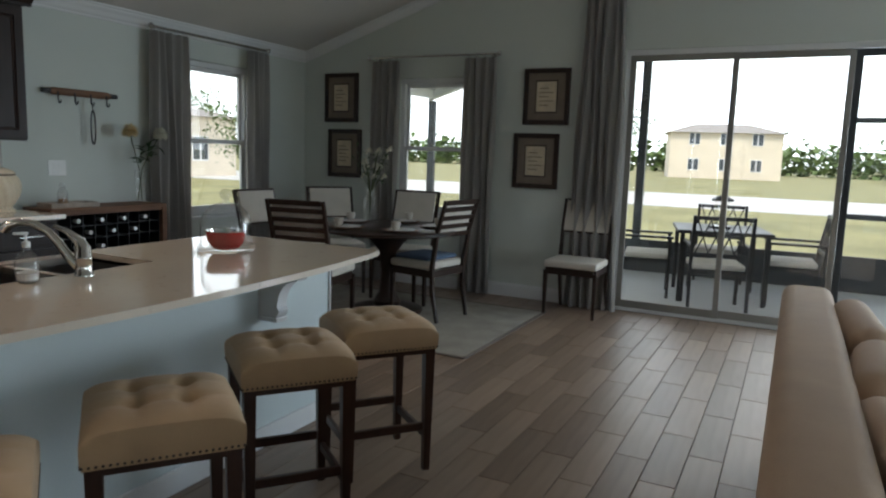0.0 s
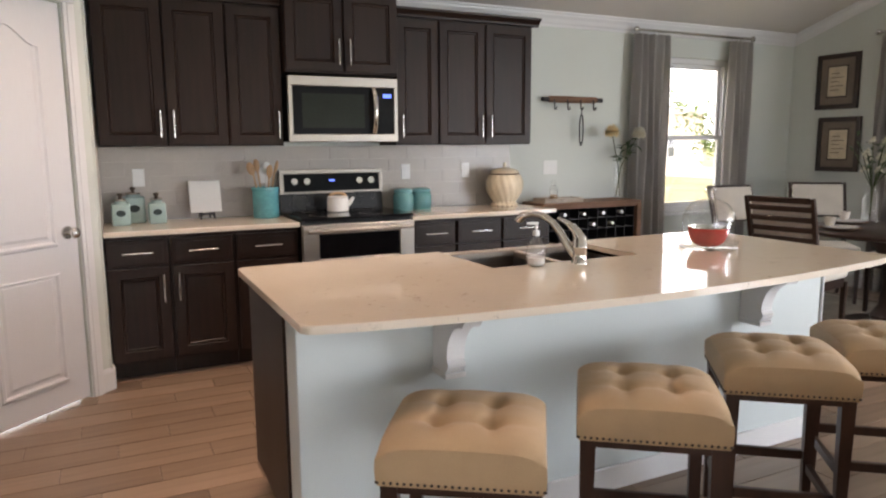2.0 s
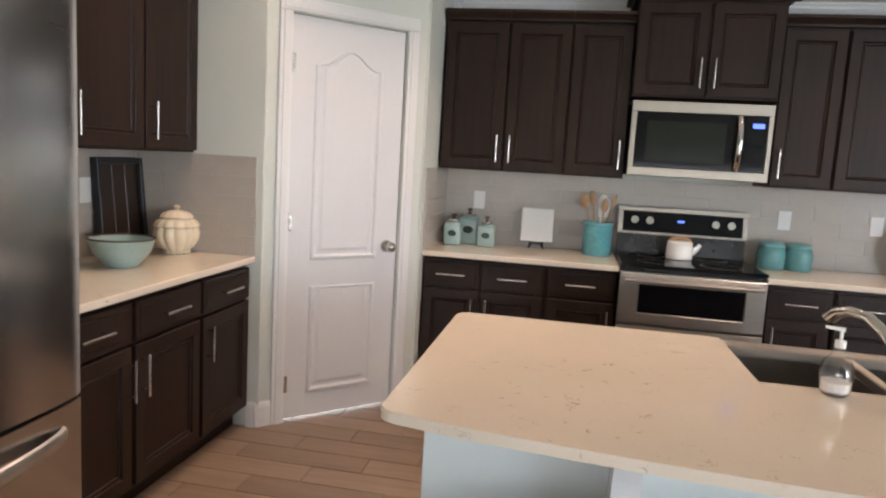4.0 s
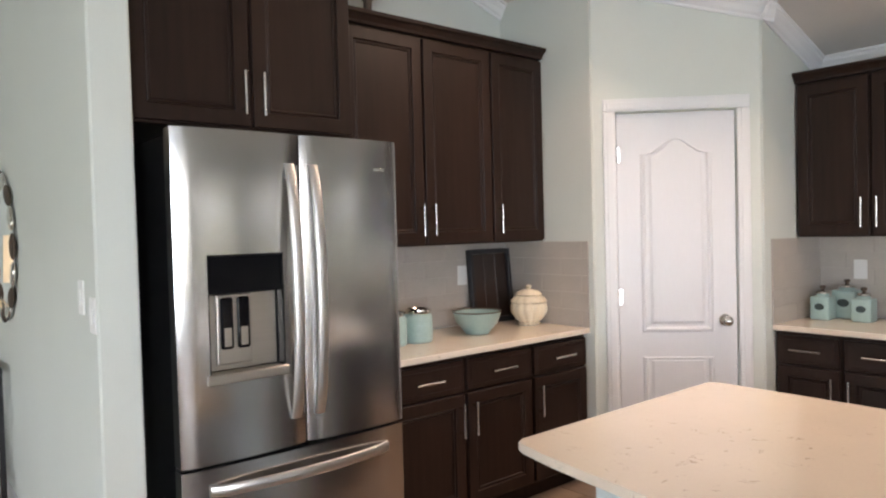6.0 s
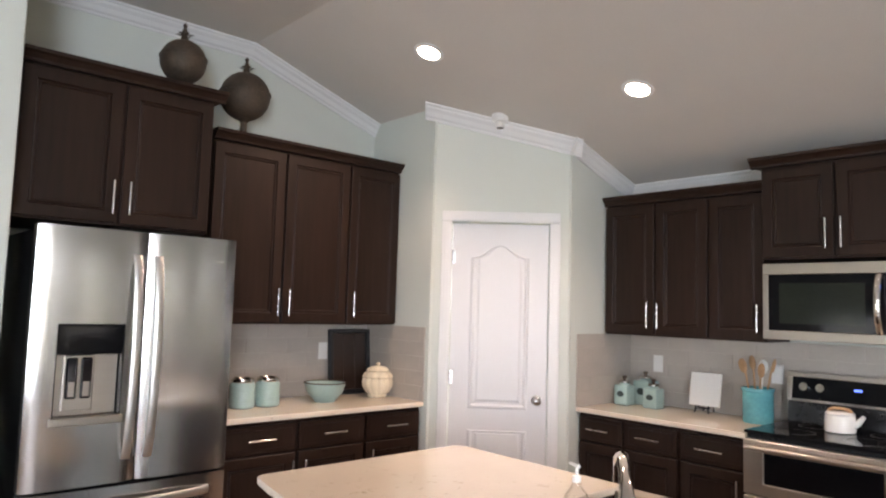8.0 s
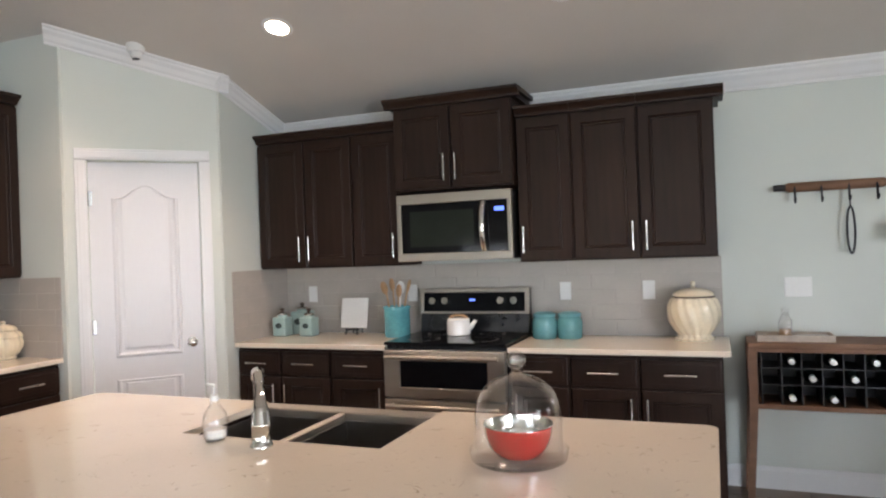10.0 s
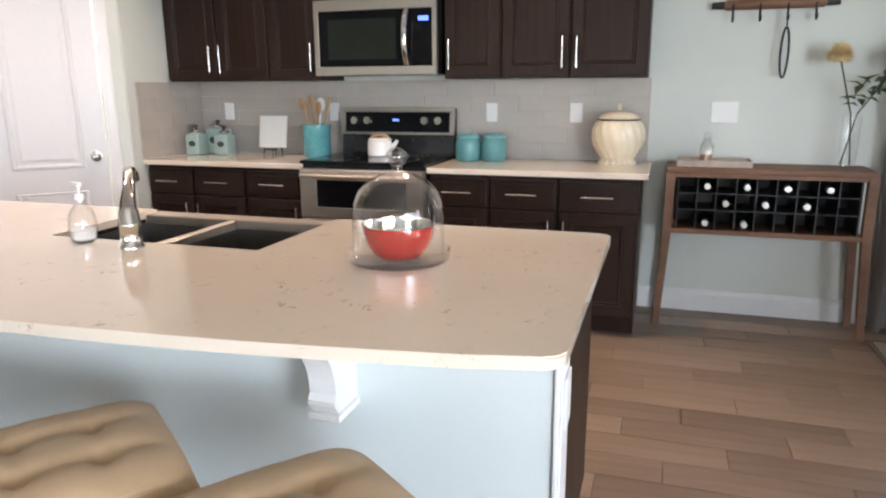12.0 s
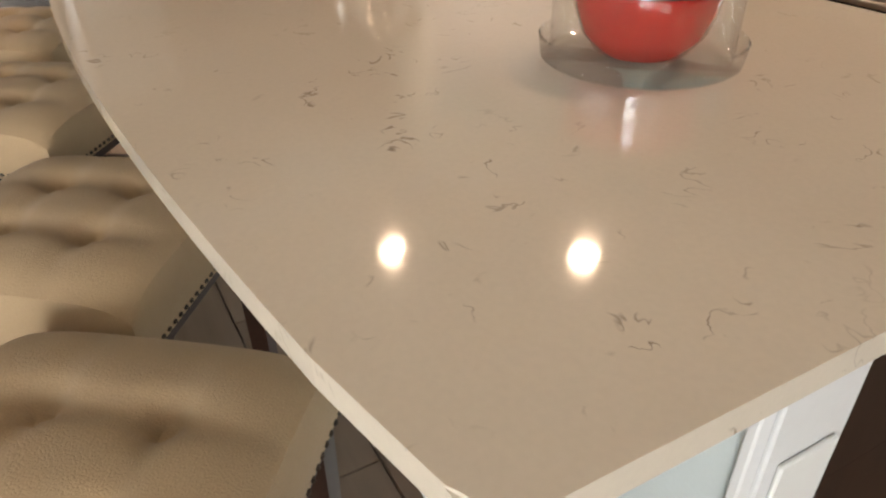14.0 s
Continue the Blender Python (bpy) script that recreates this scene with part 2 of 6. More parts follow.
def part(name, bm, material, parent=None, label="", smooth=False):
    """Links a bmesh as one mesh object under a thing or a part."""
    me = bpy.data.meshes.new(name)
    bmesh.ops.recalc_face_normals(bm, faces=bm.faces)
    bm.to_mesh(me)
    bm.free()
    me.materials.append(material)
    if smooth:
        me.shade_smooth()
        me.set_sharp_from_angle(angle=radians(40))
    ob = new(name, me)
    ob.parent = parent
    if label:
        ob["label"] = label
    return ob


def thing(name, label, category, m=None, group=""):
    ob = new(name)
    ob.empty_display_size = 0.1
    ob.matrix_world = m or Matrix()
    return tagged(ob, label, category, group)


def whole(ob, label, category, group="", kind=""):
    return tagged(ob, label, category, group, kind)


def box(bm, x0, x1, y0, y1, z0, z1, bev=0.0, seg=1, m=None):
    made = bmesh.ops.create_cube(bm, size=1.0)["verts"]
    bmesh.ops.transform(bm, verts=made, matrix=Matrix.Translation(((x0 + x1) / 2, (y0 + y1) / 2, (z0 + z1) / 2)) @ Matrix.Diagonal((x1 - x0, y1 - y0, z1 - z0, 1)))
    if bev:
        edges = list({e for v in made for e in v.link_edges})
        out = bmesh.ops.bevel(bm, geom=edges, offset=bev, segments=seg, affect="EDGES", profile=0.5)
        made = list({v for v in made if v.is_valid} | {v for v in out["verts"] if v.is_valid})
    if m:
        bmesh.ops.transform(bm, verts=made, matrix=m)
    return bm


def boxed(name, dims, material, parent=None, bev=0.003, label="", m=None):
    return part(name, box(bmesh.new(), *dims, bev, 1, m), material, parent, label)


def rod(bm, a, b, r0, r1=None, seg=12):
    """A round bar from a to b."""
    a, b = Vector(a), Vector(b)
    d = b - a
    m = Matrix.Translation((a + b) / 2) @ d.to_track_quat("Z", "Y").to_matrix().to_4x4()
    bmesh.ops.create_cone(bm, cap_ends=True, segments=seg, radius1=r0, radius2=r0 if r1 is None else r1, depth=d.length, matrix=m)
    return bm


def tube(bm, pts, radii, seg=12):
    """A bent tube through the points."""
    pts = [Vector(p) for p in pts]
    rings = []
    side = None
    for i, p in enumerate(pts):
        d = (pts[min(i + 1, len(pts) - 1)] - pts[max(i - 1, 0)]).normalized()
        if side is None:
            side = d.orthogonal().normalized()
        side = (side - d * side.dot(d)).normalized()
        up = d.cross(side)
        r = radii[i] if isinstance(radii, (list, tuple)) else radii
        rings.append([bm.verts.new(p + r * (math.cos(a) * side + math.sin(a) * up)) for a in (2 * math.pi * k / seg for k in range(seg))])
    for r0, r1 in zip(rings, rings[1:]):
        for k in range(seg):
            bm.faces.new((r0[k], r0[(k + 1) % seg], r1[(k + 1) % seg], r1[k]))
    bm.faces.new(rings[0][::-1])
    bm.faces.new(rings[-1])
    return bm


def lathe(bm, profile, seg=32, at=(0, 0, 0), ribs=0, rib=0.0, twist=0.0, cap=True):
    """A turned body from (radius, height) pairs; ribs swell its outline."""
    rings = []
    for r, z in profile:
        ring = []
        for k in range(seg):
            a = 2 * math.pi * k / seg
            rr = r * (1 + rib * abs(math.sin(ribs * a / 2 + twist * z)) if ribs else 1)
            ring.append(bm.verts.new((at[0] + rr * math.cos(a), at[1] + rr * math.sin(a), at[2] + z)))
        rings.append(ring)
    for r0, r1 in zip(rings, rings[1:]):
        for k in range(seg):
            bm.faces.new((r0[k], r0[(k + 1) % seg], r1[(k + 1) % seg], r1[k]))
    if cap and profile[0][0] > 1e-4:
        bm.faces.new(rings[0][::-1])
    if cap and profile[-1][0] > 1e-4:
        bm.faces.new(rings[-1])
    bmesh.ops.remove_doubles(bm, verts=bm.verts, dist=1e-5)
    return bm


def prism(bm, outline, axis, a, b):
    """An outline of (u, v) pairs drawn out along an axis from a to b."""
    def at(u, v, w):
        return {"x": (w, u, v), "y": (u, w, v), "z": (u, v, w)}[axis]
    lo = [bm.verts.new(at(u, v, a)) for u, v in outline]
    hi = [bm.verts.new(at(u, v, b)) for u, v in outline]
    n = len(outline)
    for k in range(n):
        bm.faces.new((lo[k], lo[(k + 1) % n], hi[(k + 1) % n], hi[k]))
    bm.faces.new(lo[::-1])
    bm.faces.new(hi)
    return bm


# ---------- the shell ----------
DINE_X, FRIDGE_X, TOP = 4.915, -2.87, 0.889
WEST_X, SOUTH_Y, WALL_TOP = -5.35, -9.0, 3.35


SLOPE = 0.326


def ceil_z(y):
    return 2.43 + SLOPE * min(-y, 2.41)


def setting(name, bm, material, label, category):
    return whole(part(name, bm, material), label, category, kind="structure")


# range wall with its window opening
W1 = (3.21, 4.06, 0.72, 2.16)
bm = bmesh.new()
box(bm, -1.515, W1[0], 0, 0.14, 0, 2.65)
box(bm, W1[1], DINE_X + 0.14, 0, 0.14, 0, 2.65)
box(bm, W1[0], W1[1], 0, 0.14, 0, W1[2])
box(bm, W1[0], W1[1], 0, 0.14, W1[3], 2.65)
setting("wall_north", bm, WALL, "pale grey-green painted kitchen and dining wall", "wall")
# dining wall with window and sliding door
W2 = (-2.02, -1.22, 0.74, 2.14)
SL = (-7.6, -3.56, 0.0, 2.34)
bm = bmesh.new()
box(bm, DINE_X, DINE_X + 0.14, W2[1], 0, 0, WALL_TOP)
box(bm, DINE_X, DINE_X + 0.14, SL[1], W2[0], 0, WALL_TOP)
box(bm, DINE_X, DINE_X + 0.14, SOUTH_Y, SL[0], 0, WALL_TOP)
box(bm, DINE_X, DINE_X + 0.14, W2[0], W2[1], 0, W2[2])
box(bm, DINE_X, DINE_X + 0.14, W2[0], W2[1], W2[3], WALL_TOP)
box(bm, DINE_X, DINE_X + 0.14, SL[0], SL[1], SL[3], WALL_TOP)
setting("wall_east", bm, WALL, "pale grey-green painted dining wall with window", "wall")
bm = bmesh.new()
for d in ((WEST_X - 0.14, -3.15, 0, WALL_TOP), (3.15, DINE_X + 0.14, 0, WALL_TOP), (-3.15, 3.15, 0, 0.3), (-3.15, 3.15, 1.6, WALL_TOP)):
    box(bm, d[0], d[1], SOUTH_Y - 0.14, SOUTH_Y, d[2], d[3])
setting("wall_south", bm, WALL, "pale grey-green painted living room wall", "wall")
bm = box(bmesh.new(), WEST_X - 0.14, WEST_X, SOUTH_Y, -3.835, 0, WALL_TOP)
setting("wall_west", bm, WALL, "pale blue-green painted hall end wall", "wall")
# the fridge wall and the partition beside the fridge
bm = box(bmesh.new(), FRIDGE_X - 0.14, FRIDGE_X, -3.835, -1.38, 0, WALL_TOP)
setting("wall_fridge_side", bm, WALL, "pale grey-green painted wall behind the fridge", "wall")
bm = box(bmesh.new(), WEST_X, -2.09, -3.965, -3.835, 0, WALL_TOP, 0.006)
setting("wall_partition", bm, WALL, "grey-green painted partition ending beside the fridge", "wall")
# pantry corner
PA, PB = Vector((-1.515, -0.705, 0)), Vector((-2.19, -1.38, 0))
DC, DD = Vector((-1.852, -1.042, 0)), (PA - PB).normalized()
DN = Vector((DD.y, -DD.x, 0))
DIAG = Matrix(((DD.x, -DN.x, 0, DC.x), (DD.y, -DN.y, 0, DC.y), (0, 0, 1, 0), (0, 0, 0, 1)))
HALF = (PA - PB).length / 2
DW, DH = 0.322, 2.09
bm = bmesh.new()
box(bm, -1.515 - 0.1, -1.515, -0.72, 0.0, 0, 3.0)
box(bm, FRIDGE_X, -2.17, -1.38, -1.28, 0, 3.2)
box(bm, -HALF, -DW - 0.004, 0, 0.1, 0, 3.2, m=DIAG)
box(bm, DW + 0.004, HALF, 0, 0.1, 0, 3.2, m=DIAG)
box(bm, -DW - 0.004, DW + 0.004, 0, 0.1, DH + 0.006, 3.2, m=DIAG)
setting("wall_pantry", bm, WALL, "pale painted corner pantry wall set at an angle", "wall")
# ceiling, sloped over kitchen and dining, then level
bm = bmesh.new()
prism(bm, [(0.14, ceil_z(-0.0) - 0.04), (0.0, ceil_z(0)), (-2.41, ceil_z(-2.41)), (SOUTH_Y - 0.14, ceil_z(-9)), (SOUTH_Y - 0.14, 3.5), (0.14, 3.5)], "x", WEST_X - 0.14, DINE_X + 0.14)
setting("ceiling", bm, CEIL, "off-white textured vaulted ceiling", "ceiling")
bm = box(bmesh.new(), WEST_X - 0.14, DINE_X + 0.14, SOUTH_Y - 0.14, 0.14, -0.15, -0.006)
floor = setting("floor", bm, GROUT, "brown wood-look plank tile floor with thin grout", "floor")


def crown(name, a, b, inward):
    """Crown moulding along a wall top from a to b, following the ceiling."""
    a, b, inward = Vector(a), Vector(b), Vector(inward).normalized()
    prof = [(0.002, -0.095), (0.011, -0.095), (0.014, -0.082), (0.026, -0.071), (0.038, -0.047), (0.054, -0.030), (0.058, -0.016), (0.068, -0.012), (0.068, 0.02), (0.002, 0.02)]
    bm = bmesh.new()
    ends = []
    for q in (a, b):
        ends.append([bm.verts.new((q.x + inward.x * n, q.y + inward.y * n, q.z + h + (SLOPE * max(0, -inward.y) * n if q.y > -2.4 else 0))) for n, h in prof])
    n = len(prof)
    for k in range(n):
        bm.faces.new((ends[0][k], ends[0][(k + 1) % n], ends[1][(k + 1) % n], ends[1][k]))
    bm.faces.new(ends[0][::-1])
    bm.faces.new(ends[1])
    return setting(name, bm, TRIM, "white crown moulding under the ceiling", "trim")


def cpt(x, y):
    return (x, y, ceil_z(y))


crown("trim_crown_north", cpt(-1.515, 0), cpt(DINE_X, 0), (0, -1, 0))
crown("trim_crown_pantry_side", cpt(-1.515, 0.0), cpt(-1.515, -0.75), (1, 0, 0))
crown("trim_crown_pantry_door", cpt(-1.475, -0.665), cpt(-2.23, -1.42), (1, -1, 0))
crown("trim_crown_fridge_slope", cpt(FRIDGE_X, -1.38), cpt(FRIDGE_X, -2.41), (1, 0, 0))
crown("trim_crown_fridge_level", cpt(FRIDGE_X, -2.41), cpt(FRIDGE_X, -3.835), (1, 0, 0))
crown("trim_crown_dining", cpt(DINE_X, 0), cpt(DINE_X, -2.41), (-1, 0, 0))
crown("trim_crown_hall", (-2.09, -3.965, ceil_z(-4)), (WEST_X, -3.965, ceil_z(-4)), (0, -1, 0))
crown("trim_crown_hall_end", (WEST_X, -3.965, ceil_z(-4)), (WEST_X, -6.5, ceil_z(-4)), (1, 0, 0))


def baseboard(x0, y0, x1, y1, nx, ny):
    """A baseboard against a wall from one corner to the next; nx, ny point into the room."""
    a, d = Vector((x0, y0, 0)), Vector((x1 - x0, y1 - y0, 0))
    n = Vector((nx, ny, 0)).normalized()
    m = Matrix(((d.normalized().x, n.x, 0, a.x), (d.normalized().y, n.y, 0, a.y), (0, 0, 1, 0), (0, 0, 0, 1)))
    bm = bmesh.new()
    prism(bm, [(0.001, 0), (0.015, 0), (0.015, 0.105), (0.010, 0.122), (0.004, 0.13), (0.001, 0.13)], "x", 0, d.length)
    bmesh.ops.transform(bm, verts=bm.verts, matrix=m)
    return setting("baseboard", bm, TRIM, "white painted baseboard along the wall", "baseboard")


for run in ((1.535, 0, DINE_X, 0, 0, -1), (DINE_X, 0, DINE_X, SL[1] + 0.06, -1, 0), (-2.09, -3.835, -2.09, -3.965, 1, 0), (-2.09, -3.965, WEST_X, -3.965, 0, -1), (WEST_X, -3.965, WEST_X, SOUTH_Y, 1, 0)):
    baseboard(*run)
for s0, s1 in ((-HALF, -DW - 0.075), (DW + 0.075, HALF)):
    p, q = DIAG @ Vector((s0, 0, 0)), DIAG @ Vector((s1, 0, 0))
    baseboard(p.x, p.y, q.x, q.y, DN.x, DN.y)
baseboard(-2.23, -1.38, -2.19, -1.38, 0, -1)
baseboard(-1.515, -0.705, -1.515, -0.65, 1, 0)

# ---------- door, windows, curtains ----------
door = thing("door_1", "white panelled pantry door, closed, with arched top panel", "door", DIAG)
door["kind"] = "structure"
slab = bmesh.new()


def arch(x0, x1, z0, z1, rise, steps=16):
    """Outline of a panel with a curved, shouldered top."""
    pts = [(x0, z0), (x1, z0), (x1, z1)]
    for k in range(1, steps):
        u = k / steps
        pts.append((x1 + (x0 - x1) * u, z1 + rise * 0.5 * (1 - math.cos(2 * math.pi * u)) ** 1.2 / 1.15))
    pts.append((x0, z1))
    return pts


box(slab, -DW, DW, 0.010, 0.045, 0.012, DH, 0.002)
part("slab", slab, DOORP, door)


def moulded(outline, name):
    """A raised moulding round a recessed panel."""
    bm = bmesh.new()
    c = Vector((sum(p[0] for p in outline) / len(outline), sum(p[1] for p in outline) / len(outline)))
    rings = []
    for inset, y in ((0.0, 0.010), (0.006, 0.003), (0.018, 0.001), (0.030, 0.0095), (0.045, 0.0095), (0.060, 0.004)):
        ring = []
        for u, v in outline:
            d = Vector((u, v)) - c
            sx, sz = 1 - inset / 0.19, 1 - inset / max(0.2, max(abs(p[1] - c.y) for p in outline))
            ring.append(bm.verts.new((c.x + d.x * sx, y, c.y + d.y * sz)))
        rings.append(ring)
    n = len(outline)
    for r0, r1 in zip(rings, rings[1:]):
        for k in range(n):
            bm.faces.new((r0[k], r0[(k + 1) % n], r1[(k + 1) % n], r1[k]))
    bm.faces.new(rings[-1])
    return part(name, bm, DOORP, door)


moulded(arch(-0.195, 0.195, 0.86, 1.86, 0.085), "upper_panel")
moulded(arch(-0.195, 0.195, 0.14, 0.72, 0.0, 4), "lower_panel")
knob = bmesh.new()
rod(knob, (0.255, 0.012, 0.925), (0.255, -0.002, 0.925), 0.033, seg=24)
rod(knob, (0.255, 0.0, 0.925), (0.255, -0.04, 0.925), 0.011)
bmesh.ops.create_uvsphere(knob, u_segments=20, v_segments=12, radius=0.029, matrix=Matrix.Translation((0.255, -0.052, 0.925)) @ Matrix.Diagonal((1, 0.75, 1, 1)))
part("door_knob", knob, NICKEL, door, "satin nickel knob", True)
for hz in (0.2, 1.06, 1.86):
    bm = bmesh.new()
    rod(bm, (-DW - 0.004, 0.002, hz - 0.045), (-DW - 0.004, 0.002, hz + 0.045), 0.006)
    box(bm, -DW - 0.004, -DW + 0.02, 0.007, 0.0095, hz - 0.045, hz + 0.045)
    part("hinge", bm, NICKEL, door)
for nm, d in (("casing", (-DW - 0.075, -DW - 0.006, -0.018, -0.001, 0, DH + 0.008)), ("casing", (DW + 0.006, DW + 0.075, -0.018, -0.001, 0, DH + 0.008)), ("head_casing", (-DW - 0.075, DW + 0.075, -0.018, -0.001, DH + 0.010, DH + 0.08))):
    bm = box(bmesh.new(), *d, 0.005, 2)
    x0, x1, _, _, z0, z1 = d
    if nm == "casing":
        box(bm, x0 + 0.02, x1 - 0.012, -0.023, -0.017, z0, z1, 0.002)
    else:
        box(bm, x0 + 0.02, x1 - 0.02, -0.023, -0.017, z0 + 0.012, z1 - 0.02, 0.002)
    part(nm, bm, TRIM, door)


def window(name, m, w, h, label):
    """A double-hung window; local x runs along the wall, y outward, z from the sill up."""
    ob = thing(name, label, "window", m)
    ob["kind"] = "structure"
    bm = bmesh.new()
    for d in ((0, 0.05, 0.055, 0.125, 0, h), (w - 0.05, w, 0.055, 0.125, 0, h), (0.05, w - 0.05, 0.055, 0.125, 0, 0.05), (0.05, w - 0.05, 0.055, 0.125, h - 0.05, h)):
        box(bm, *d, 0.003)
    part("window_frame", bm, TRIM, ob)
    mid = h * 0.49
    for nm, y, z0, z1 in (("lower_sash", 0.062, 0.05, mid + 0.02), ("upper_sash", 0.095, mid - 0.02, h - 0.05)):
        bm = bmesh.new()
        for d in ((0.05, 0.085, y, y + 0.03, z0, z1), (w - 0.085, w - 0.05, y, y + 0.03, z0, z1), (0.085, w - 0.085, y, y + 0.03, z0, z0 + 0.04), (0.085, w - 0.085, y, y + 0.03, z1 - 0.04, z1)):
            box(bm, *d, 0.003)
        sash = part(nm, bm, TRIM, ob)
        pane = part("pane", box(bmesh.new(), 0.085, w - 0.085, y + 0.012, y + 0.016, z0 + 0.04, z1 - 0.04), PANE, sash)
        pane.visible_shadow = False
    part("window_sill", box(bmesh.new(), -0.03, w + 0.03, -0.03, 0.055, -0.028, -0.001, 0.006, 2), TRIM, ob)
    return ob


window("window_1", Matrix.Translation((W1[0], 0, W1[2])), W1[1] - W1[0], W1[3] - W1[2], "white double-hung window on the range wall, daylight outside")
window("window_2", pose(DINE_X, W2[1], W2[2], 0, 0, -90), W2[1] - W2[0], W2[3] - W2[2], "white double-hung dining window facing the lanai")

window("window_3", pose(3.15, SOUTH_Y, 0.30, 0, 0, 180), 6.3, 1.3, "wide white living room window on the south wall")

slider = thing("door_2", "wide sliding glass door with tall panels, closed", "sliding door")
slider["kind"] = "structure"
bm = bmesh.new()
X0 = DINE_X + 0.02
box(bm, X0, X0 + 0.1, SL[0], SL[1], SL[3] - 0.045, SL[3])
box(bm, X0, X0 + 0.1, SL[0], SL[1], 0.001, 0.028)
box(bm, X0, X0 + 0.1, SL[1] - 0.035, SL[1], 0.028, SL[3] - 0.045)
box(bm, X0, X0 + 0.1, SL[0], SL[0] + 0.035, 0.028, SL[3] - 0.045)
part("door_frame", bm, TRIM, slider, "pale aluminium outer frame")
# the southernmost panels are unseen, added to make room for the fill lamp
for k in range(5):
    y1 = SL[1] - 0.035 - k * 0.87 + (0.03 if k else 0)
    y0 = max(SL[0] + 0.036, y1 - 0.89)
    xa = X0 + 0.008 + 0.028 * min(k, 4 - k)
    bm = bmesh.new()
    st = 0.05 if k < 2 else 0.075
    for d in ((y0, y0 + 0.045), (y1 - st, y1)):
        box(bm, xa, xa + 0.026, *d, 0.03, SL[3] - 0.047, 0.002)
    for d in ((0.03, 0.10), (SL[3] - 0.10, SL[3] - 0.047)):
        box(bm, xa, xa + 0.026, y0 + 0.045, y1 - st, *d, 0.002)
    pn = part("sliding_panel", bm, BRONZEF if k == 2 else SLIDEF, slider)
    pane = part("pane", box(bmesh.new(), xa + 0.011, xa + 0.015, y0 + 0.045, y1 - st, 0.10, SL[3] - 0.10), PANE, pn)
    pane.visible_shadow = False


def curtain(m, width, height, folds, depth=0.055, flare=0.0, label="long taupe curtain panel hanging in folds from a rod"):
    """A pleated curtain with thickness; local x along the rod, hanging from z=height to the floor."""
    ob = thing("curtain", label, "curtain", m, "curtains")
    bm = bmesh.new()
    nx, nz = folds * 10, 24
    rows = []
    for j in range(nz + 1):
        z = height * j / nz
        row = []
        for i in range(nx + 1):
            u = i / nx
            low = 1 - j / nz
            wob = 0.35 * math.sin(3.1 * u * folds + 2.0 * z) * low
            x = (u - 0.5) * width * (1 + flare * low) + 0.012 * math.sin(9 * u + 3 * z)
            y = depth * (0.55 + 0.45 * low) * math.sin(2 * math.pi * folds * u + wob) * (0.8 + 0.2 * math.sin(17 * u))
            row.append(bm.verts.new((x, y, z)))
        rows.append(row)
    for r0, r1 in zip(rows, rows[1:]):
        for i in range(nx):
            bm.faces.new((r0[i], r0[i + 1], r1[i + 1], r1[i]))
    bmesh.ops.solidify(bm, geom=bm.faces[:], thickness=0.004)
    part("drape", bm, CURT, ob, smooth=True)
    for k in range(folds):
        bm = bmesh.new()
        bmesh.ops.create_cone(bm, cap_ends=False, segments=14, radius1=0.019, radius2=0.019, depth=0.006, matrix=Matrix.Translation(((k + 0.5) / folds * width - width / 2, 0, height + 0.012)) @ Euler((0, radians(90), 0)).to_matrix().to_4x4())
        part("ring", bm, NICKEL, ob)
    return ob


def curtain_rod(m, length):
    ob = thing("curtain_rod", "slim brushed nickel curtain rod with ball finials", "curtain rod", m, "curtain rods")
    part("pole", rod(bmesh.new(), (-length / 2, 0, 0), (length / 2, 0, 0), 0.012), NICKEL, ob, smooth=True)
    for s in (-1, 1):
        bm = bmesh.new()
        bmesh.ops.create_uvsphere(bm, u_segments=14, v_segments=8, radius=0.027, matrix=Matrix.Translation((s * (length / 2 + 0.018), 0, 0)))
        part("finial", bm, NICKEL, ob, smooth=True)
        bm = rod(bmesh.new(), (s * (length / 2 - 0.06), 0, 0), (s * (length / 2 - 0.06), 0.098, 0), 0.007)
        rod(bm, (s * (length / 2 - 0.06), 0.09, 0), (s * (length / 2 - 0.06), 0.0995, 0), 0.025)
        part("bracket", bm, NICKEL, ob, smooth=True)
    return ob


curtain_rod(pose(3.48, -0.10, 2.355), 1.40)
curtain(pose(2.95, -0.10, 0.004), 0.42, 2.32, 5)
curtain(pose(4.05, -0.10, 0.004), 0.30, 2.32, 4)
curtain_rod(pose(DINE_X - 0.10, -1.65, 2.34, 0, 0, -90), 1.42)
curtain(pose(DINE_X - 0.10, -1.12, 0.016, 0, 0, -90), 0.33, 2.29, 4)
curtain(pose(DINE_X - 0.10, -2.19, 0.016, 0, 0, -90), 0.34, 2.29, 4)
curtain_rod(pose(DINE_X - 0.10, -4.88, 2.86, 0, 0, -90), 3.4)
curtain(pose(DINE_X - 0.10, -3.38, 0.004, 0, 0, -90), 0.36, 2.83, 5, flare=0.35)


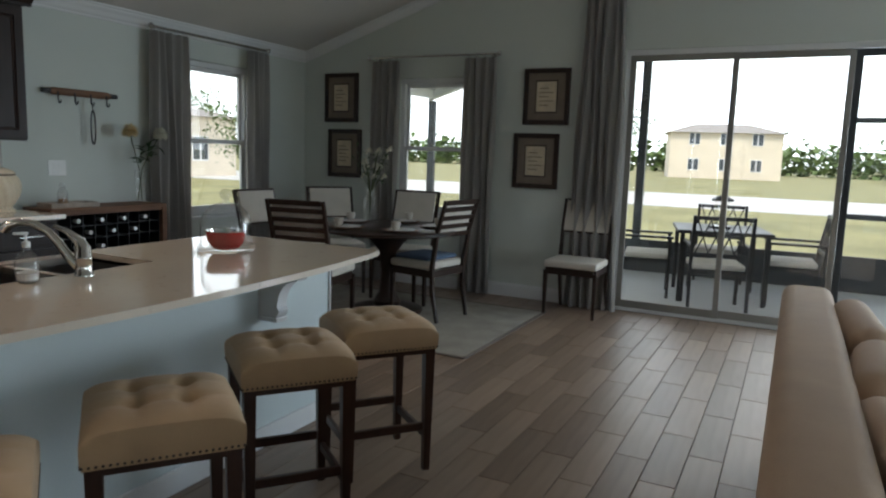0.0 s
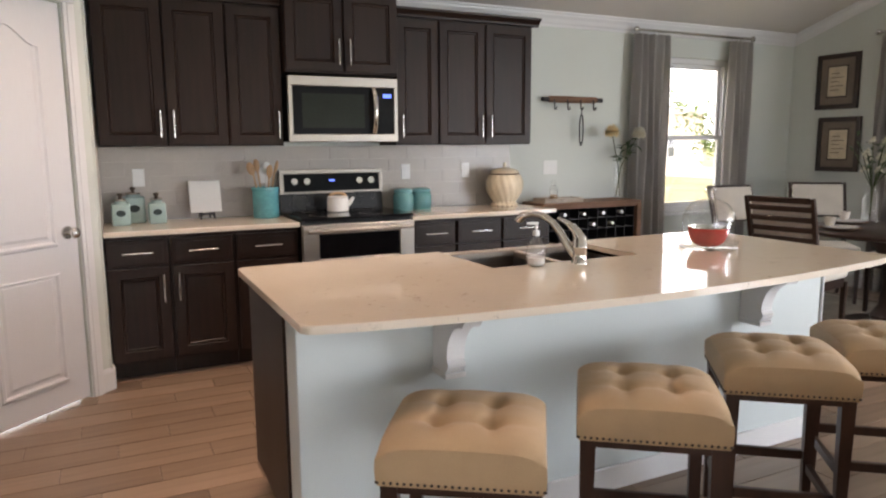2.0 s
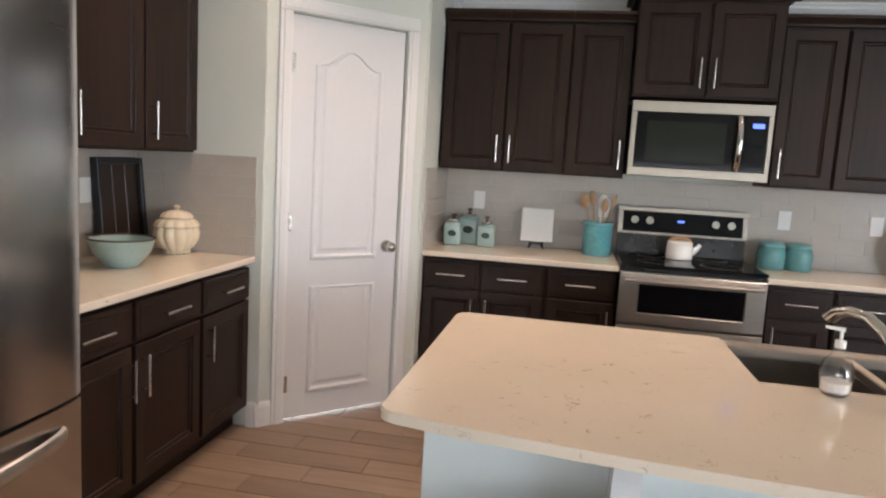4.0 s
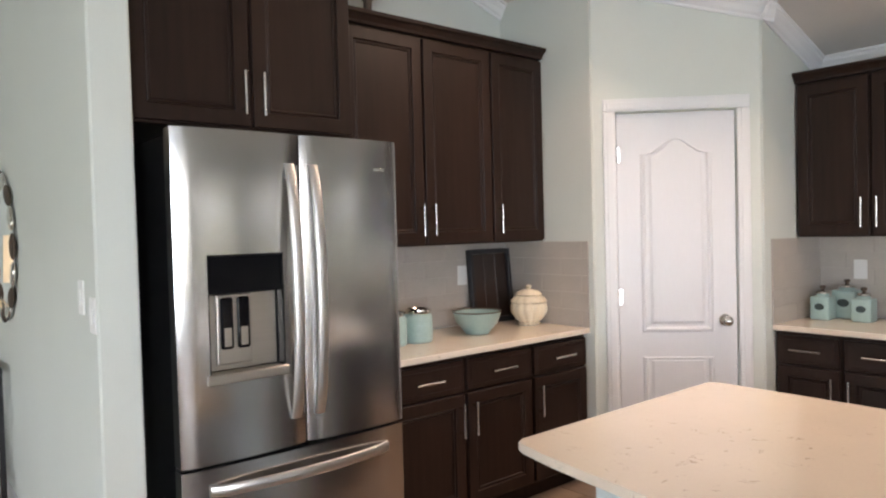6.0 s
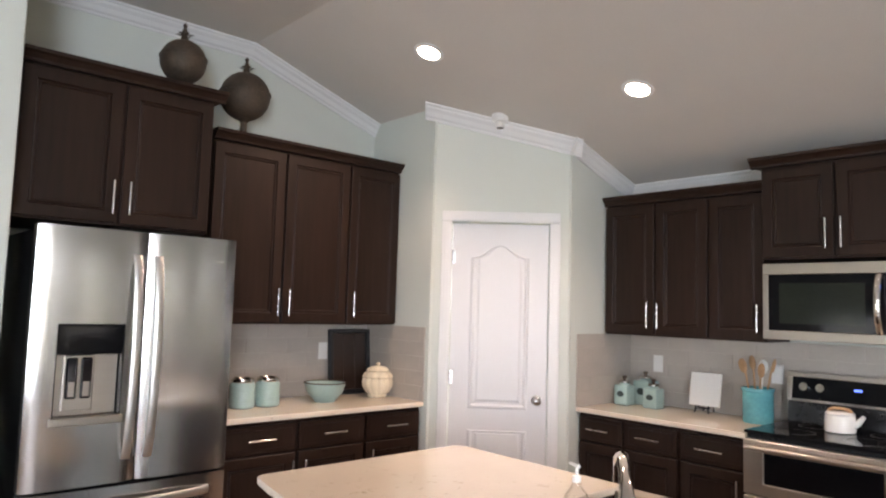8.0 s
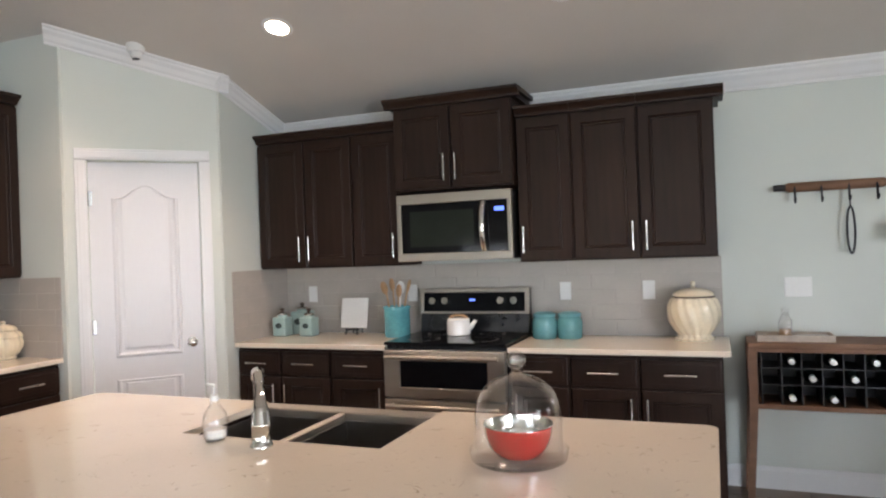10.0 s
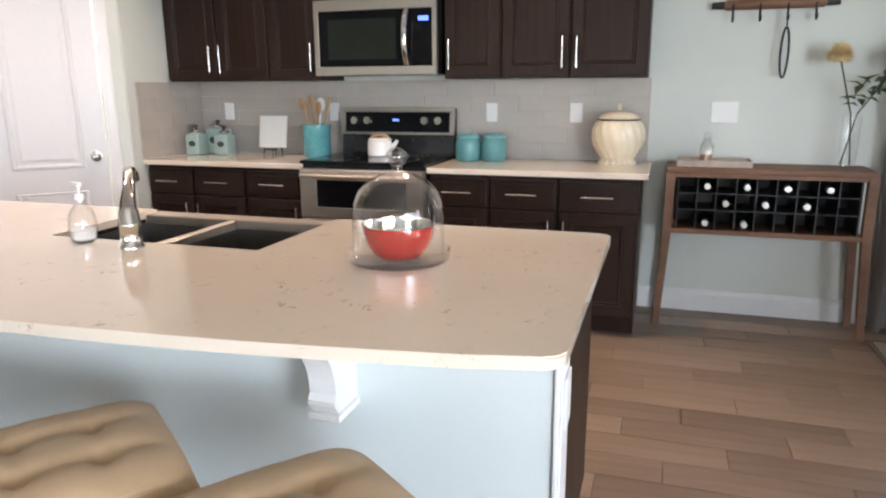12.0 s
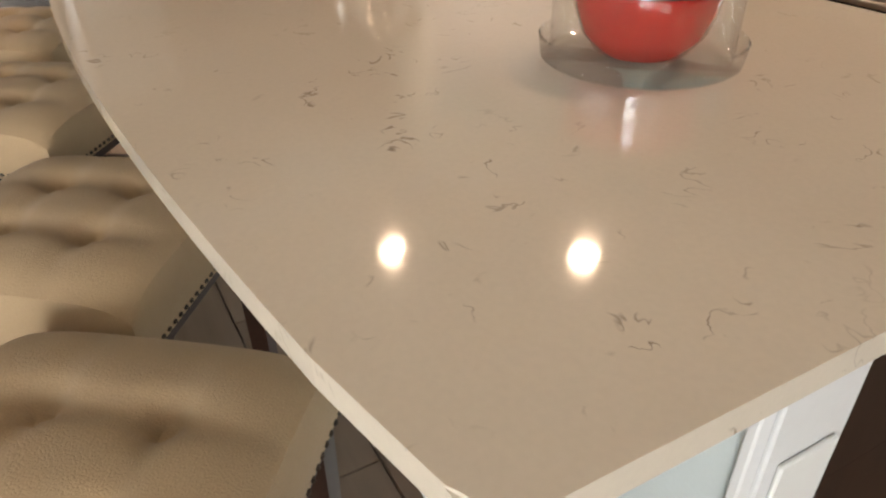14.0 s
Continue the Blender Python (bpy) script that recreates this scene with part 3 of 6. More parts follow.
def picture(y, z, w, h):
    ob = thing("picture_frame", "dark wooden frame with taupe mat and aged paper print", "picture", pose(DINE_X, y, z, 0, 0, -90), "framed prints on the dining wall")
    bm = bmesh.new()
    f = 0.045
    for d in ((-w / 2, -w / 2 + f, -h / 2, h / 2), (w / 2 - f, w / 2, -h / 2, h / 2), (-w / 2 + f, w / 2 - f, -h / 2, -h / 2 + f), (-w / 2 + f, w / 2 - f, h / 2 - f, h / 2)):
        box(bm, d[0], d[1], -0.034, -0.001, d[2], d[3], 0.006, 2)
    part("frame", bm, DARKW, ob)
    boxed("mat", (-w / 2 + f, w / 2 - f, -0.02, -0.003, -h / 2 + f, h / 2 - f), MATB, ob, 0)
    boxed("inner_border", (-w * 0.24, w * 0.24, -0.0235, -0.021, -h * 0.29, h * 0.29), DARKW, ob, 0)
    boxed("print", (-w * 0.215, w * 0.215, -0.026, -0.0242, -h * 0.265, h * 0.265), PAPER, ob, 0)
    bm = bmesh.new()
    for k in range(5):
        box(bm, -w * 0.15, w * (0.05 + 0.1 * (k % 2)), -0.0272, -0.0264, h * (0.14 - 0.075 * k), h * (0.155 - 0.075 * k))
    part("print_lines", bm, MATB, ob)
    return ob


for y, z in ((-0.51, 1.948), (-0.56, 1.352), (-2.843, 1.94), (-2.763, 1.34)):
    picture(y, z, 0.43 if y > -2 else 0.45, 0.52)

# ---------- cabinets ----------


def pull(bm, x, z, length, upright):
    """A bar pull standing off the face."""
    if upright:
        rod(bm, (x, -0.036, z - length / 2), (x, -0.036, z + length / 2), 0.006)
        for s in (-1, 1):
            rod(bm, (x, 0.0, z + s * length * 0.36), (x, -0.036, z + s * length * 0.36), 0.005, seg=8)
    else:
        rod(bm, (x - length / 2, -0.036, z), (x + length / 2, -0.036, z), 0.006)
        for s in (-1, 1):
            rod(bm, (x + s * length * 0.36, 0.0, z), (x + s * length * 0.36, -0.036, z), 0.005, seg=8)
    return bm


def panel_door(name, x0, x1, z0, z1, parent, handle=None, rail=0.058):
    """A frame-and-panel front with a beaded recess; it stands 20 mm proud of the carcass."""
    bm = bmesh.new()
    rings = []
    for inset, y in ((0.0, -0.001), (0.0, -0.019), (0.0025, -0.021), (rail - 0.002, -0.021), (rail + 0.001, -0.0185), (rail + 0.004, -0.0125), (rail + 0.010, -0.0155), (rail + 0.014, -0.0150), (rail + 0.019, -0.0095)):
        rings.append([bm.verts.new((x, y, z)) for x, z in ((x0 + inset, z0 + inset), (x1 - inset, z0 + inset), (x1 - inset, z1 - inset), (x0 + inset, z1 - inset))])
    for r0, r1 in zip(rings, rings[1:]):
        for k in range(4):
            bm.faces.new((r0[k], r0[(k + 1) % 4], r1[(k + 1) % 4], r1[k]))
    bm.faces.new(rings[0][::-1])
    bm.faces.new(rings[-1])
    ob = part(name, bm, ESP, parent)
    if handle:
        side, z = handle
        hx = x0 + 0.03 if side == "l" else x1 - 0.03
        part("handle", pull(bmesh.new(), hx, z, 0.165, True), NICKEL, ob, "brushed nickel bar handle", True).location.y = -0.021
    return ob


def base_cabinet(m, w, side, depth=0.58, height=TOP - 0.032):
    ob = thing("base_cabinet", "espresso base cabinet with one drawer and one door", "cabinet", m, "base cabinets")
    bm = bmesh.new()
    box(bm, 0.001, w - 0.001, 0, depth, 0.10, height, 0.002)
    box(bm, 0.001, w - 0.001, 0.06, depth, 0.0, 0.10)
    part("body", bm, ESP, ob)
    bm = box(bmesh.new(), 0.012, w - 0.012, -0.021, -0.001, height - 0.175, height - 0.022, 0.004, 2)
    box(bm, 0.035, w - 0.035, -0.023, -0.0205, height - 0.152, height - 0.045, 0.002)
    dr = part("drawer_front", bm, ESP, ob)
    part("handle", pull(bmesh.new(), w / 2, height - 0.098, 0.165, False), NICKEL, dr, "brushed nickel bar handle", True).location.y = -0.022
    panel_door("cabinet_door", 0.012, w - 0.012, 0.115, height - 0.19, ob, (side, height - 0.31))
    return ob


def wall_cabinet(m, w, z0, z1, sides, depth, group="wall cabinets", left_end=False, right_end=False):
    """A hung cabinet with one door per entry in sides, and a crown on top."""
    kind = "two doors" if len(sides) > 1 else "one door"
    ob = thing("wall_cabinet", f"espresso hung wall cabinet with {kind} and crown", "cabinet", m @ Matrix.Translation((0, 0, z0)), group)
    h = z1 - z0
    part("body", box(bmesh.new(), 0.001, w - 0.001, 0, depth, 0, h - 0.06, 0.002), ESP, ob)
    n = len(sides)
    for k, s in enumerate(sides):
        panel_door("cabinet_door", w / n * k + 0.008, w / n * (k + 1) - 0.008, 0.012, h - 0.075, ob, (s, 0.135))
    prof = [(-0.002, h - 0.06), (-0.024, h - 0.058), (-0.027, h - 0.045), (-0.044, h - 0.025), (-0.058, h - 0.016), (-0.060, h), (-0.002, h)]
    bm = prism(bmesh.new(), [(y, z) for y, z in prof], "x", -0.055 if left_end else 0.0005, w + (0.055 if right_end else -0.0005))
    box(bm, 0.001, w - 0.001, 0, depth, h - 0.0598, h - 0.002)
    if left_end:
        box(bm, -0.055, 0, -0.002, depth, h - 0.028, h)
        box(bm, -0.028, 0, -0.002, depth, h - 0.06, h - 0.028)
    if right_end:
        box(bm, w, w + 0.055, -0.002, depth, h - 0.028, h)
        box(bm, w, w + 0.028, -0.002, depth, h - 0.06, h - 0.028)
    part("crown", bm, ESP, ob)
    return ob


RW = -0.60
for x0, x1, s in ((-1.512, -1.165, "r"), (-1.165, -0.79, "l"), (-0.79, -0.392, "r"), (0.392, 0.735, "l"), (0.735, 1.11, "r"), (1.11, 1.533, "l")):
    base_cabinet(pose(x0, RW, 0), x1 - x0, s)
for x0, x1, s, e in ((-1.50, -1.113, "r", True), (-1.113, -0.745, "l", False), (-0.745, -0.395, "r", False)):
    wall_cabinet(pose(x0, -0.33, 0), x1 - x0, 1.37, 2.315, s, 0.328, left_end=False)
for x0, x1, s, e in ((0.40, 0.735, "l", False), (0.735, 1.118, "r", False), (1.118, 1.53, "l", True)):
    wall_cabinet(pose(x0, -0.33, 0), x1 - x0, 1.37, 2.315, s, 0.328, right_end=e)
wall_cabinet(pose(-0.392, -0.40, 0), 0.786, 1.842, 2.435, "rl", 0.398, "cabinets over the appliances", True, True)
FB = -2.245
for y0, y1, s in ((-2.79, -2.31, "r"), (-2.31, -1.835, "l"), (-1.835, -1.383, "l")):
    base_cabinet(pose(FB, y0, 0, 0, 0, 90), y1 - y0, s, 0.622)
for y0, y1, s, e in ((-2.775, -2.295, "r", False), (-2.295, -1.812, "l", False), (-1.812, -1.385, "l", False)):
    wall_cabinet(pose(-2.54, y0, 0, 0, 0, 90), y1 - y0, 1.385, 2.525, s, 0.328)
wall_cabinet(pose(-2.25, -3.815, 0, 0, 0, 90), 0.91, 1.868, 2.645, "rl", 0.618, "cabinets over the appliances", False, True)


def counter(name, x0, x1, y0, y1, label):
    return whole(part(name, box(bmesh.new(), x0, x1, y0, y1, TOP - 0.03, TOP, 0.004, 2), QUARTZ), label, "countertop")


counter("countertop", -1.513, -0.388, -0.645, -0.012, "cream quartz countertop beside the range and pantry")
counter("countertop", 0.388, 1.572, -0.645, -0.012, "cream quartz countertop between range and wine table")
counter("countertop", FRIDGE_X + 0.012, -2.20, -2.80, -1.382, "cream quartz countertop beside the fridge")

# ---------- fridge ----------
fridge = thing("refrigerator", "stainless steel french-door refrigerator with bottom freezer and dispenser", "refrigerator", pose(-2.02, -3.745, 0, 0, 0, 90))
FWD, FH = 0.91, 1.828
part("case", box(bmesh.new(), 0.008, FWD - 0.008, 0.075, 0.80, 0.03, FH - 0.015, 0.006), BLACKP, fridge, "dark grey side panels")
for fx in (0.08, FWD - 0.08):
    for fy in (0.14, 0.72):
        part("foot", rod(bmesh.new(), (fx, fy, 0), (fx, fy, 0.032), 0.02), BLACKM, fridge)
SPLIT = 0.468


def steel_front(name, x0, x1, z0, z1, hole=None):
    """A steel door whose face is gently bowed, with an opening where asked."""
    bm = bmesh.new()
    n = 14
    xs = sorted({x0 + (x1 - x0) * k / n for k in range(n + 1)} | (set(hole[:2]) if hole else set()))
    zs = [z0, *(hole[2:] if hole else ()), z1]

    def bow(x):
        u = (x - x0) / (x1 - x0)
        return -0.013 * math.sin(math.pi * u) + (0.010 if u < 0.001 or u > 0.999 else 0)

    grid = [[bm.verts.new((x, bow(x), z)) for z in zs] for x in xs]
    back = [[bm.verts.new((x, 0.068, z)) for z in zs] for x in xs]
    for i in range(len(xs) - 1):
        for j in range(len(zs) - 1):
            inside = hole and hole[0] - 1e-6 <= xs[i] and xs[i + 1] <= hole[1] + 1e-6 and j == 1
            if not inside:
                bm.faces.new((grid[i][j], grid[i + 1][j], grid[i + 1][j + 1], grid[i][j + 1]))
            bm.faces.new((back[i][j], back[i][j + 1], back[i + 1][j + 1], back[i + 1][j]))
    for i in range(len(xs) - 1):
        for j in (0, len(zs) - 1):
            bm.faces.new((grid[i][j], grid[i + 1][j], back[i + 1][j], back[i][j]))
    for j in range(len(zs) - 1):
        for i in (0, len(xs) - 1):
            bm.faces.new((grid[i][j], grid[i][j + 1], back[i][j + 1], back[i][j]))
    return part(name, bm, STEEL, fridge, smooth=True)


def flat_bar(bm, pts, across, half, thick):
    """A flat bar with rounded edges that follows the points."""
    rings = []
    for p in pts:
        p = Vector(p)
        n = Vector((0, 1, 0))
        rings.append([bm.verts.new(p + across * half * u + n * thick * v) for u, v in ((-1, 0.5), (-0.85, -0.4), (-0.4, -0.9), (0.4, -0.9), (0.85, -0.4), (1, 0.5), (0.8, 1), (-0.8, 1))])
    for r0, r1 in zip(rings, rings[1:]):
        for k in range(8):
            bm.faces.new((r0[k], r0[(k + 1) % 8], r1[(k + 1) % 8], r1[k]))
    bm.faces.new(rings[0][::-1])
    bm.faces.new(rings[-1])


HANDLE = shade("satin_handle_steel", (0.66, 0.65, 0.63), 0.34, 1.0, vary=0.03, bump=0.0)
HOLE = (0.105, 0.385, 0.985, 1.40)
ld = steel_front("left_door", 0.002, SPLIT - 0.003, 0.69, FH, HOLE)
rd = steel_front("right_door", SPLIT + 0.003, FWD - 0.002, 0.69, FH)
fz = steel_front("freezer_drawer", 0.002, FWD - 0.002, 0.06, 0.675)
for parent, hx in ((ld, SPLIT - 0.048), (rd, SPLIT + 0.048)):
    bm = bmesh.new()
    flat_bar(bm, [(hx, -0.010 - 0.050 * math.sin(math.pi * k / 16) ** 0.6, 0.79 + 0.93 * k / 16) for k in range(17)], Vector((1, 0, 0)), 0.021, 0.009)
    part("handle", bm, HANDLE, parent, "long bowed flat steel handle", True)
bm = bmesh.new()
flat_bar(bm, [(0.09 + 0.73 * k / 16, -0.010 - 0.052 * math.sin(math.pi * k / 16) ** 0.6, 0.60) for k in range(17)], Vector((0, 0, 1)), 0.021, 0.009)
part("handle", bm, HANDLE, fz, "bowed flat steel drawer handle", True)
a, b, c, d = HOLE
bm = bmesh.new()
box(bm, a, b, 0.060, 0.066, c, d)
box(bm, a, a + 0.006, -0.003, 0.06, c, d)
box(bm, b - 0.006, b, -0.003, 0.06, c, d)
box(bm, a, b, -0.003, 0.06, d - 0.006, d)
dispenser = part("dispenser", bm, BLACKP, ld, "black water and ice dispenser recess")
boxed("dispenser_screen", (a + 0.006, b - 0.006, -0.002, 0.05, d - 0.135, d - 0.006), BLACKG, ld, 0.003, "glossy black control panel")
boxed("dispenser_tray", (a - 0.012, b + 0.012, -0.016, 0.05, c - 0.028, c + 0.008), STEELH, ld, 0.004, "steel drip tray lip")
bm = bmesh.new()
box(bm, a + 0.008, b - 0.008, 0.045, 0.058, c + 0.009, d - 0.137, 0.004, 2)
box(bm, a + 0.04, b - 0.11, 0.028, 0.044, c + 0.03, d - 0.137, 0.006, 2)
part("dispenser_back", bm, STEELH, ld, "grey dispenser back plate")
for px in (a + 0.052, a + 0.112):
    pd = boxed("paddle", (px, px + 0.046, 0.014, 0.0275, c + 0.085, d - 0.150), BLACKG, ld, 0.006)
    boxed("paddle_mark", (px + 0.010, px + 0.036, 0.0115, 0.0135, c + 0.095, c + 0.16), STEELH, pd, 0.001)
boxed("badge", (SPLIT + 0.30, SPLIT + 0.37, -0.010, -0.003, 1.705, 1.718), CHROME, rd, 0.001)

# ---------- microwave and range ----------
mw = thing("microwave", "stainless over-range microwave with black glass door", "microwave", pose(-0.381, -0.425, 1.395))
MWH = 0.425
part("case", box(bmesh.new(), 0, 0.762, 0.03, 0.42, 0, MWH, 0.004), BLACKP, mw)
bm = bmesh.new()
for d in ((0, 0.762, MWH - 0.062, MWH), (0, 0.762, 0, 0.05), (0, 0.03, 0.05, MWH - 0.062), (0.735, 0.762, 0.05, MWH - 0.062)):
    box(bm, d[0], d[1], 0, 0.03, d[2], d[3], 0.003)
part("front_frame", bm, STEELH, mw)
part("glass_door", box(bmesh.new(), 0.03, 0.61, 0.003, 0.028, 0.05, MWH - 0.062, 0.002), BLACKG, mw)
boxed("window_mesh", (0.09, 0.52, 0.0015, 0.0028, 0.09, MWH - 0.11), shade("oven_window", (0.018, 0.022, 0.018), 0.12, vary=0.1, ior=1.28), mw, 0)
part("control_panel", box(bmesh.new(), 0.612, 0.735, 0.003, 0.028, 0.05, MWH - 0.062, 0.002), BLACKG, mw)
boxed("clock", (0.655, 0.715, 0.0, 0.0025, MWH - 0.13, MWH - 0.105), CLOCK, mw, 0, "blue clock digits")
pts = [(0.585, 0.0 - 0.045 * math.sin(math.pi * k / 10) ** 0.6, 0.06 + 0.29 * k / 10) for k in range(11)]
part("handle", tube(bmesh.new(), pts, 0.018, 10), CHROME, mw, "bowed polished handle", True)

rg = thing("range", "black and stainless electric double-oven range", "range", pose(-0.385, -0.665, 0))
part("case", box(bmesh.new(), 0.003, 0.767, 0.03, 0.65, 0.02, 0.895, 0.003), BLACKP, rg)
part("cooktop", box(bmesh.new(), 0, 0.77, -0.005, 0.60, 0.895, 0.915, 0.006, 2), BLACKG, rg, "black glass cooktop")
RING = shade("burner_ring_grey", (0.12, 0.12, 0.12), 0.3)
for bx, by, r in ((0.2, 0.16, 0.10), (0.56, 0.16, 0.115), (0.2, 0.43, 0.08), (0.56, 0.43, 0.08)):
    bm = bmesh.new()
    bmesh.ops.create_cone(bm, cap_ends=False, segments=32, radius1=r, radius2=r - 0.004, depth=0.0006, matrix=Matrix.Translation((bx, by, 0.9158)))
    part("burner_mark", bm, RING, rg)
bm = prism(bmesh.new(), [(0.565, 0.915), (0.65, 0.915), (0.65, 1.195), (0.60, 1.195), (0.578, 1.02)], "x", 0.006, 0.764)
bg = part("backguard", bm, BLACKP, rg)
bm = bmesh.new()
tilt = Matrix.Translation((0, 0.589, 1.115)) @ Euler((radians(-7.5), 0, 0)).to_matrix().to_4x4()
for d in ((0.0, 0.77, 0.055, 0.085), (0.0, 0.77, -0.085, -0.07), (0.0, 0.03, -0.07, 0.055), (0.74, 0.77, -0.07, 0.055)):
    box(bm, d[0], d[1], -0.018, 0.012, d[2], d[3], 0.003, m=tilt)
part("console_trim", bm, STEELH, bg, "steel console surround")
part("console", box(bmesh.new(), 0.03, 0.74, -0.012, 0.004, -0.07, 0.055, 0.0, m=tilt), BLACKG, bg)
for kx in (0.10, 0.19, 0.58, 0.67):
    kn = rod(bmesh.new(), (kx, -0.012, 0), (kx, -0.042, 0), 0.027, 0.023, 20)
    bmesh.ops.transform(kn, verts=kn.verts, matrix=tilt)
    part("knob", kn, CHROME, bg, "round steel control knob", True)
part("clock", box(bmesh.new(), 0.36, 0.40, -0.0135, -0.0122, 0.0, 0.012, m=tilt), CLOCK, bg, "blue clock digits")


def oven_door(z0, z1, name):
    bm = bmesh.new()
    wx, wz = 0.105, 0.058
    rings = []
    for dx, dz, y in ((0.004, 0, 0.028), (0.004, 0, -0.017), (0.007, 0.003, -0.02), (wx, wz, -0.02), (wx + 0.004, wz + 0.004, -0.015), (wx + 0.004, wz + 0.004, 0.028)):
        rings.append([bm.verts.new((x, y, z)) for x, z in ((dx, z0 + dz), (0.77 - dx, z0 + dz), (0.77 - dx, z1 - dz), (dx, z1 - dz))])
    for r0, r1 in zip(rings, rings[1:] + rings[:1]):
        for k in range(4):
            bm.faces.new((r0[k], r0[(k + 1) % 4], r1[(k + 1) % 4], r1[k]))
    od = part(name, bm, STEELH, rg)
    part("oven_window", box(bmesh.new(), wx + 0.0045, 0.7655 - wx, -0.012, 0.02, z0 + wz + 0.0045, z1 - wz - 0.0045), BLACKG, od, "black oven glass")
    bm = bmesh.new()
    zz = z1 - 0.035
    rod(bm, (0.03, -0.062, zz), (0.74, -0.062, zz), 0.013)
    for hx in (0.06, 0.71):
        rod(bm, (hx, -0.018, zz), (hx, -0.062, zz), 0.010)
    part("handle", bm, STEELH, od, "straight steel towel-bar handle", True)


oven_door(0.585, 0.868, "upper_oven_door")
oven_door(0.09, 0.575, "lower_oven_door")
part("kick_plate", box(bmesh.new(), 0.02, 0.75, 0.04, 0.06, 0.0, 0.088), BLACKM, rg)

# ---------- island ----------
isl = thing("kitchen_island", "pale painted island with espresso cabinets at its back", "kitchen island", pose(0, 0, 0))
bm = box(bmesh.new(), -0.985, 1.447, -2.905, -2.775, 0, TOP - 0.0255, 0.003)
part("pony_wall", bm, shade("island_wall_paint", (0.62, 0.68, 0.68), 0.6, vary=0.03, scale=2, fine=200, bump=0.12), isl, "pale blue-grey painted back wall")
part("cabinet_body", box(bmesh.new(), -0.995, 1.455, -2.774, -2.215, 0.10, 0.62), ESP, isl, "espresso cabinet body")
for d in ((-0.995, -0.16, -2.774, -2.215), (0.61, 1.455, -2.774, -2.215), (-0.159, 0.609, -2.774, -2.68)):
    part("cabinet_upper_side", box(bmesh.new(), *d, 0.6205, TOP - 0.0255), ESP, isl)
part("toe_kick", box(bmesh.new(), -0.96, 1.42, -2.774, -2.28, 0.0, 0.099), ESP, isl)
for x0, x1 in ((-0.985, -0.58), (-0.58, -0.17), (0.62, 1.03), (1.03, 1.445)):
    ob = panel_door("cabinet_door", x0 + 0.008, x1 - 0.008, 0.12, TOP - 0.05, isl)
    ob.matrix_local = pose(x0 + x1, -2.215, 0, 0, 0, 180)
for x0, x1 in ((-0.17, 0.225), (0.225, 0.62)):
    ob = panel_door("cabinet_door", x0 + 0.008, x1 - 0.008, 0.12, 0.60, isl)
    ob.matrix_local = pose(x0 + x1, -2.215, 0, 0, 0, 180)
bm = bmesh.new()
box(bm, -0.986, 1.448, -2.92, -2.9055, 0.001, 0.10, 0.003)
part("skirting", bm, TRIM, isl, "white baseboard")
box_end = box(bmesh.new(), 1.4475, 1.458, -2.915, -2.78, 0.0, TOP - 0.033, 0.002)
box(box_end, 1.458, 1.464, -2.90, -2.80, 0.10, 0.80, 0.002)
part("end_trim", box_end, TRIM, isl, "white end board")
bm = box(bmesh.new(), 1.4645, 1.470, -2.884, -2.812, 0.60, 0.72, 0.002)
part("outlet_plate", bm, PLASTIC, isl)


def corbel(x):
    out = [(-2.906, TOP - 0.0255), (-3.14, TOP - 0.0255), (-3.14, TOP - 0.062), (-3.128, TOP - 0.072)]
    for k in range(13):
        a = math.pi / 2 * k / 12
        out.append((-3.012 - 0.106 * (1 - math.sin(a)), TOP - 0.084 - 0.130 * (1 - math.cos(a))))
    out += [(-3.022, TOP - 0.228), (-3.020, TOP - 0.240), (-3.004, TOP - 0.262), (-2.906, TOP - 0.262)]
    bm = prism(bmesh.new(), out, "x", x - 0.032, x + 0.032)
    box(bm, x - 0.038, x + 0.038, -3.014, -2.906, TOP - 0.280, TOP - 0.2625, 0.002)
    part("corbel", bm, TRIM, isl, "white scrolled support bracket")


corbel(-0.49)
corbel(0.96)

# one slab with rounded corners and a bowed seating edge, notched at the back for the sink
IX0, IX1, IY0, IY1 = -1.032, 1.500, -3.192, -2.167
SX0, SX1, SY0 = -0.145, 0.59, -2.655


def rounded(cx, cy, r, a0):
    return [(cx + r * math.cos(radians(a0 + 15 * k)), cy + r * math.sin(radians(a0 + 15 * k))) for k in range(7)]


R = 0.035
out = rounded(IX0 + R, IY0 + R, R, 180) + [(IX0 + (IX1 - IX0) * k / 32, IY0 - 0.115 * (1 - (k / 16 - 1) ** 2)) for k in range(2, 31)] + rounded(IX1 - R, IY0 + R, R, 270) + rounded(IX1 - R, IY1 - R, R, 0) + [(SX1, IY1), (SX1, SY0), (SX0, SY0), (SX0, IY1)] + rounded(IX0 + R, IY1 - R, R, 90)
bm = prism(bmesh.new(), out, "z", TOP - 0.025, TOP)
bmesh.ops.bevel(bm, geom=[e for e in bm.edges if abs(e.verts[0].co.z - e.verts[1].co.z) < 1e-6], offset=0.004, segments=2, affect="EDGES")
whole(part("island_countertop", bm, QUARTZ), "cream quartz island top with sparse brown veins", "countertop")

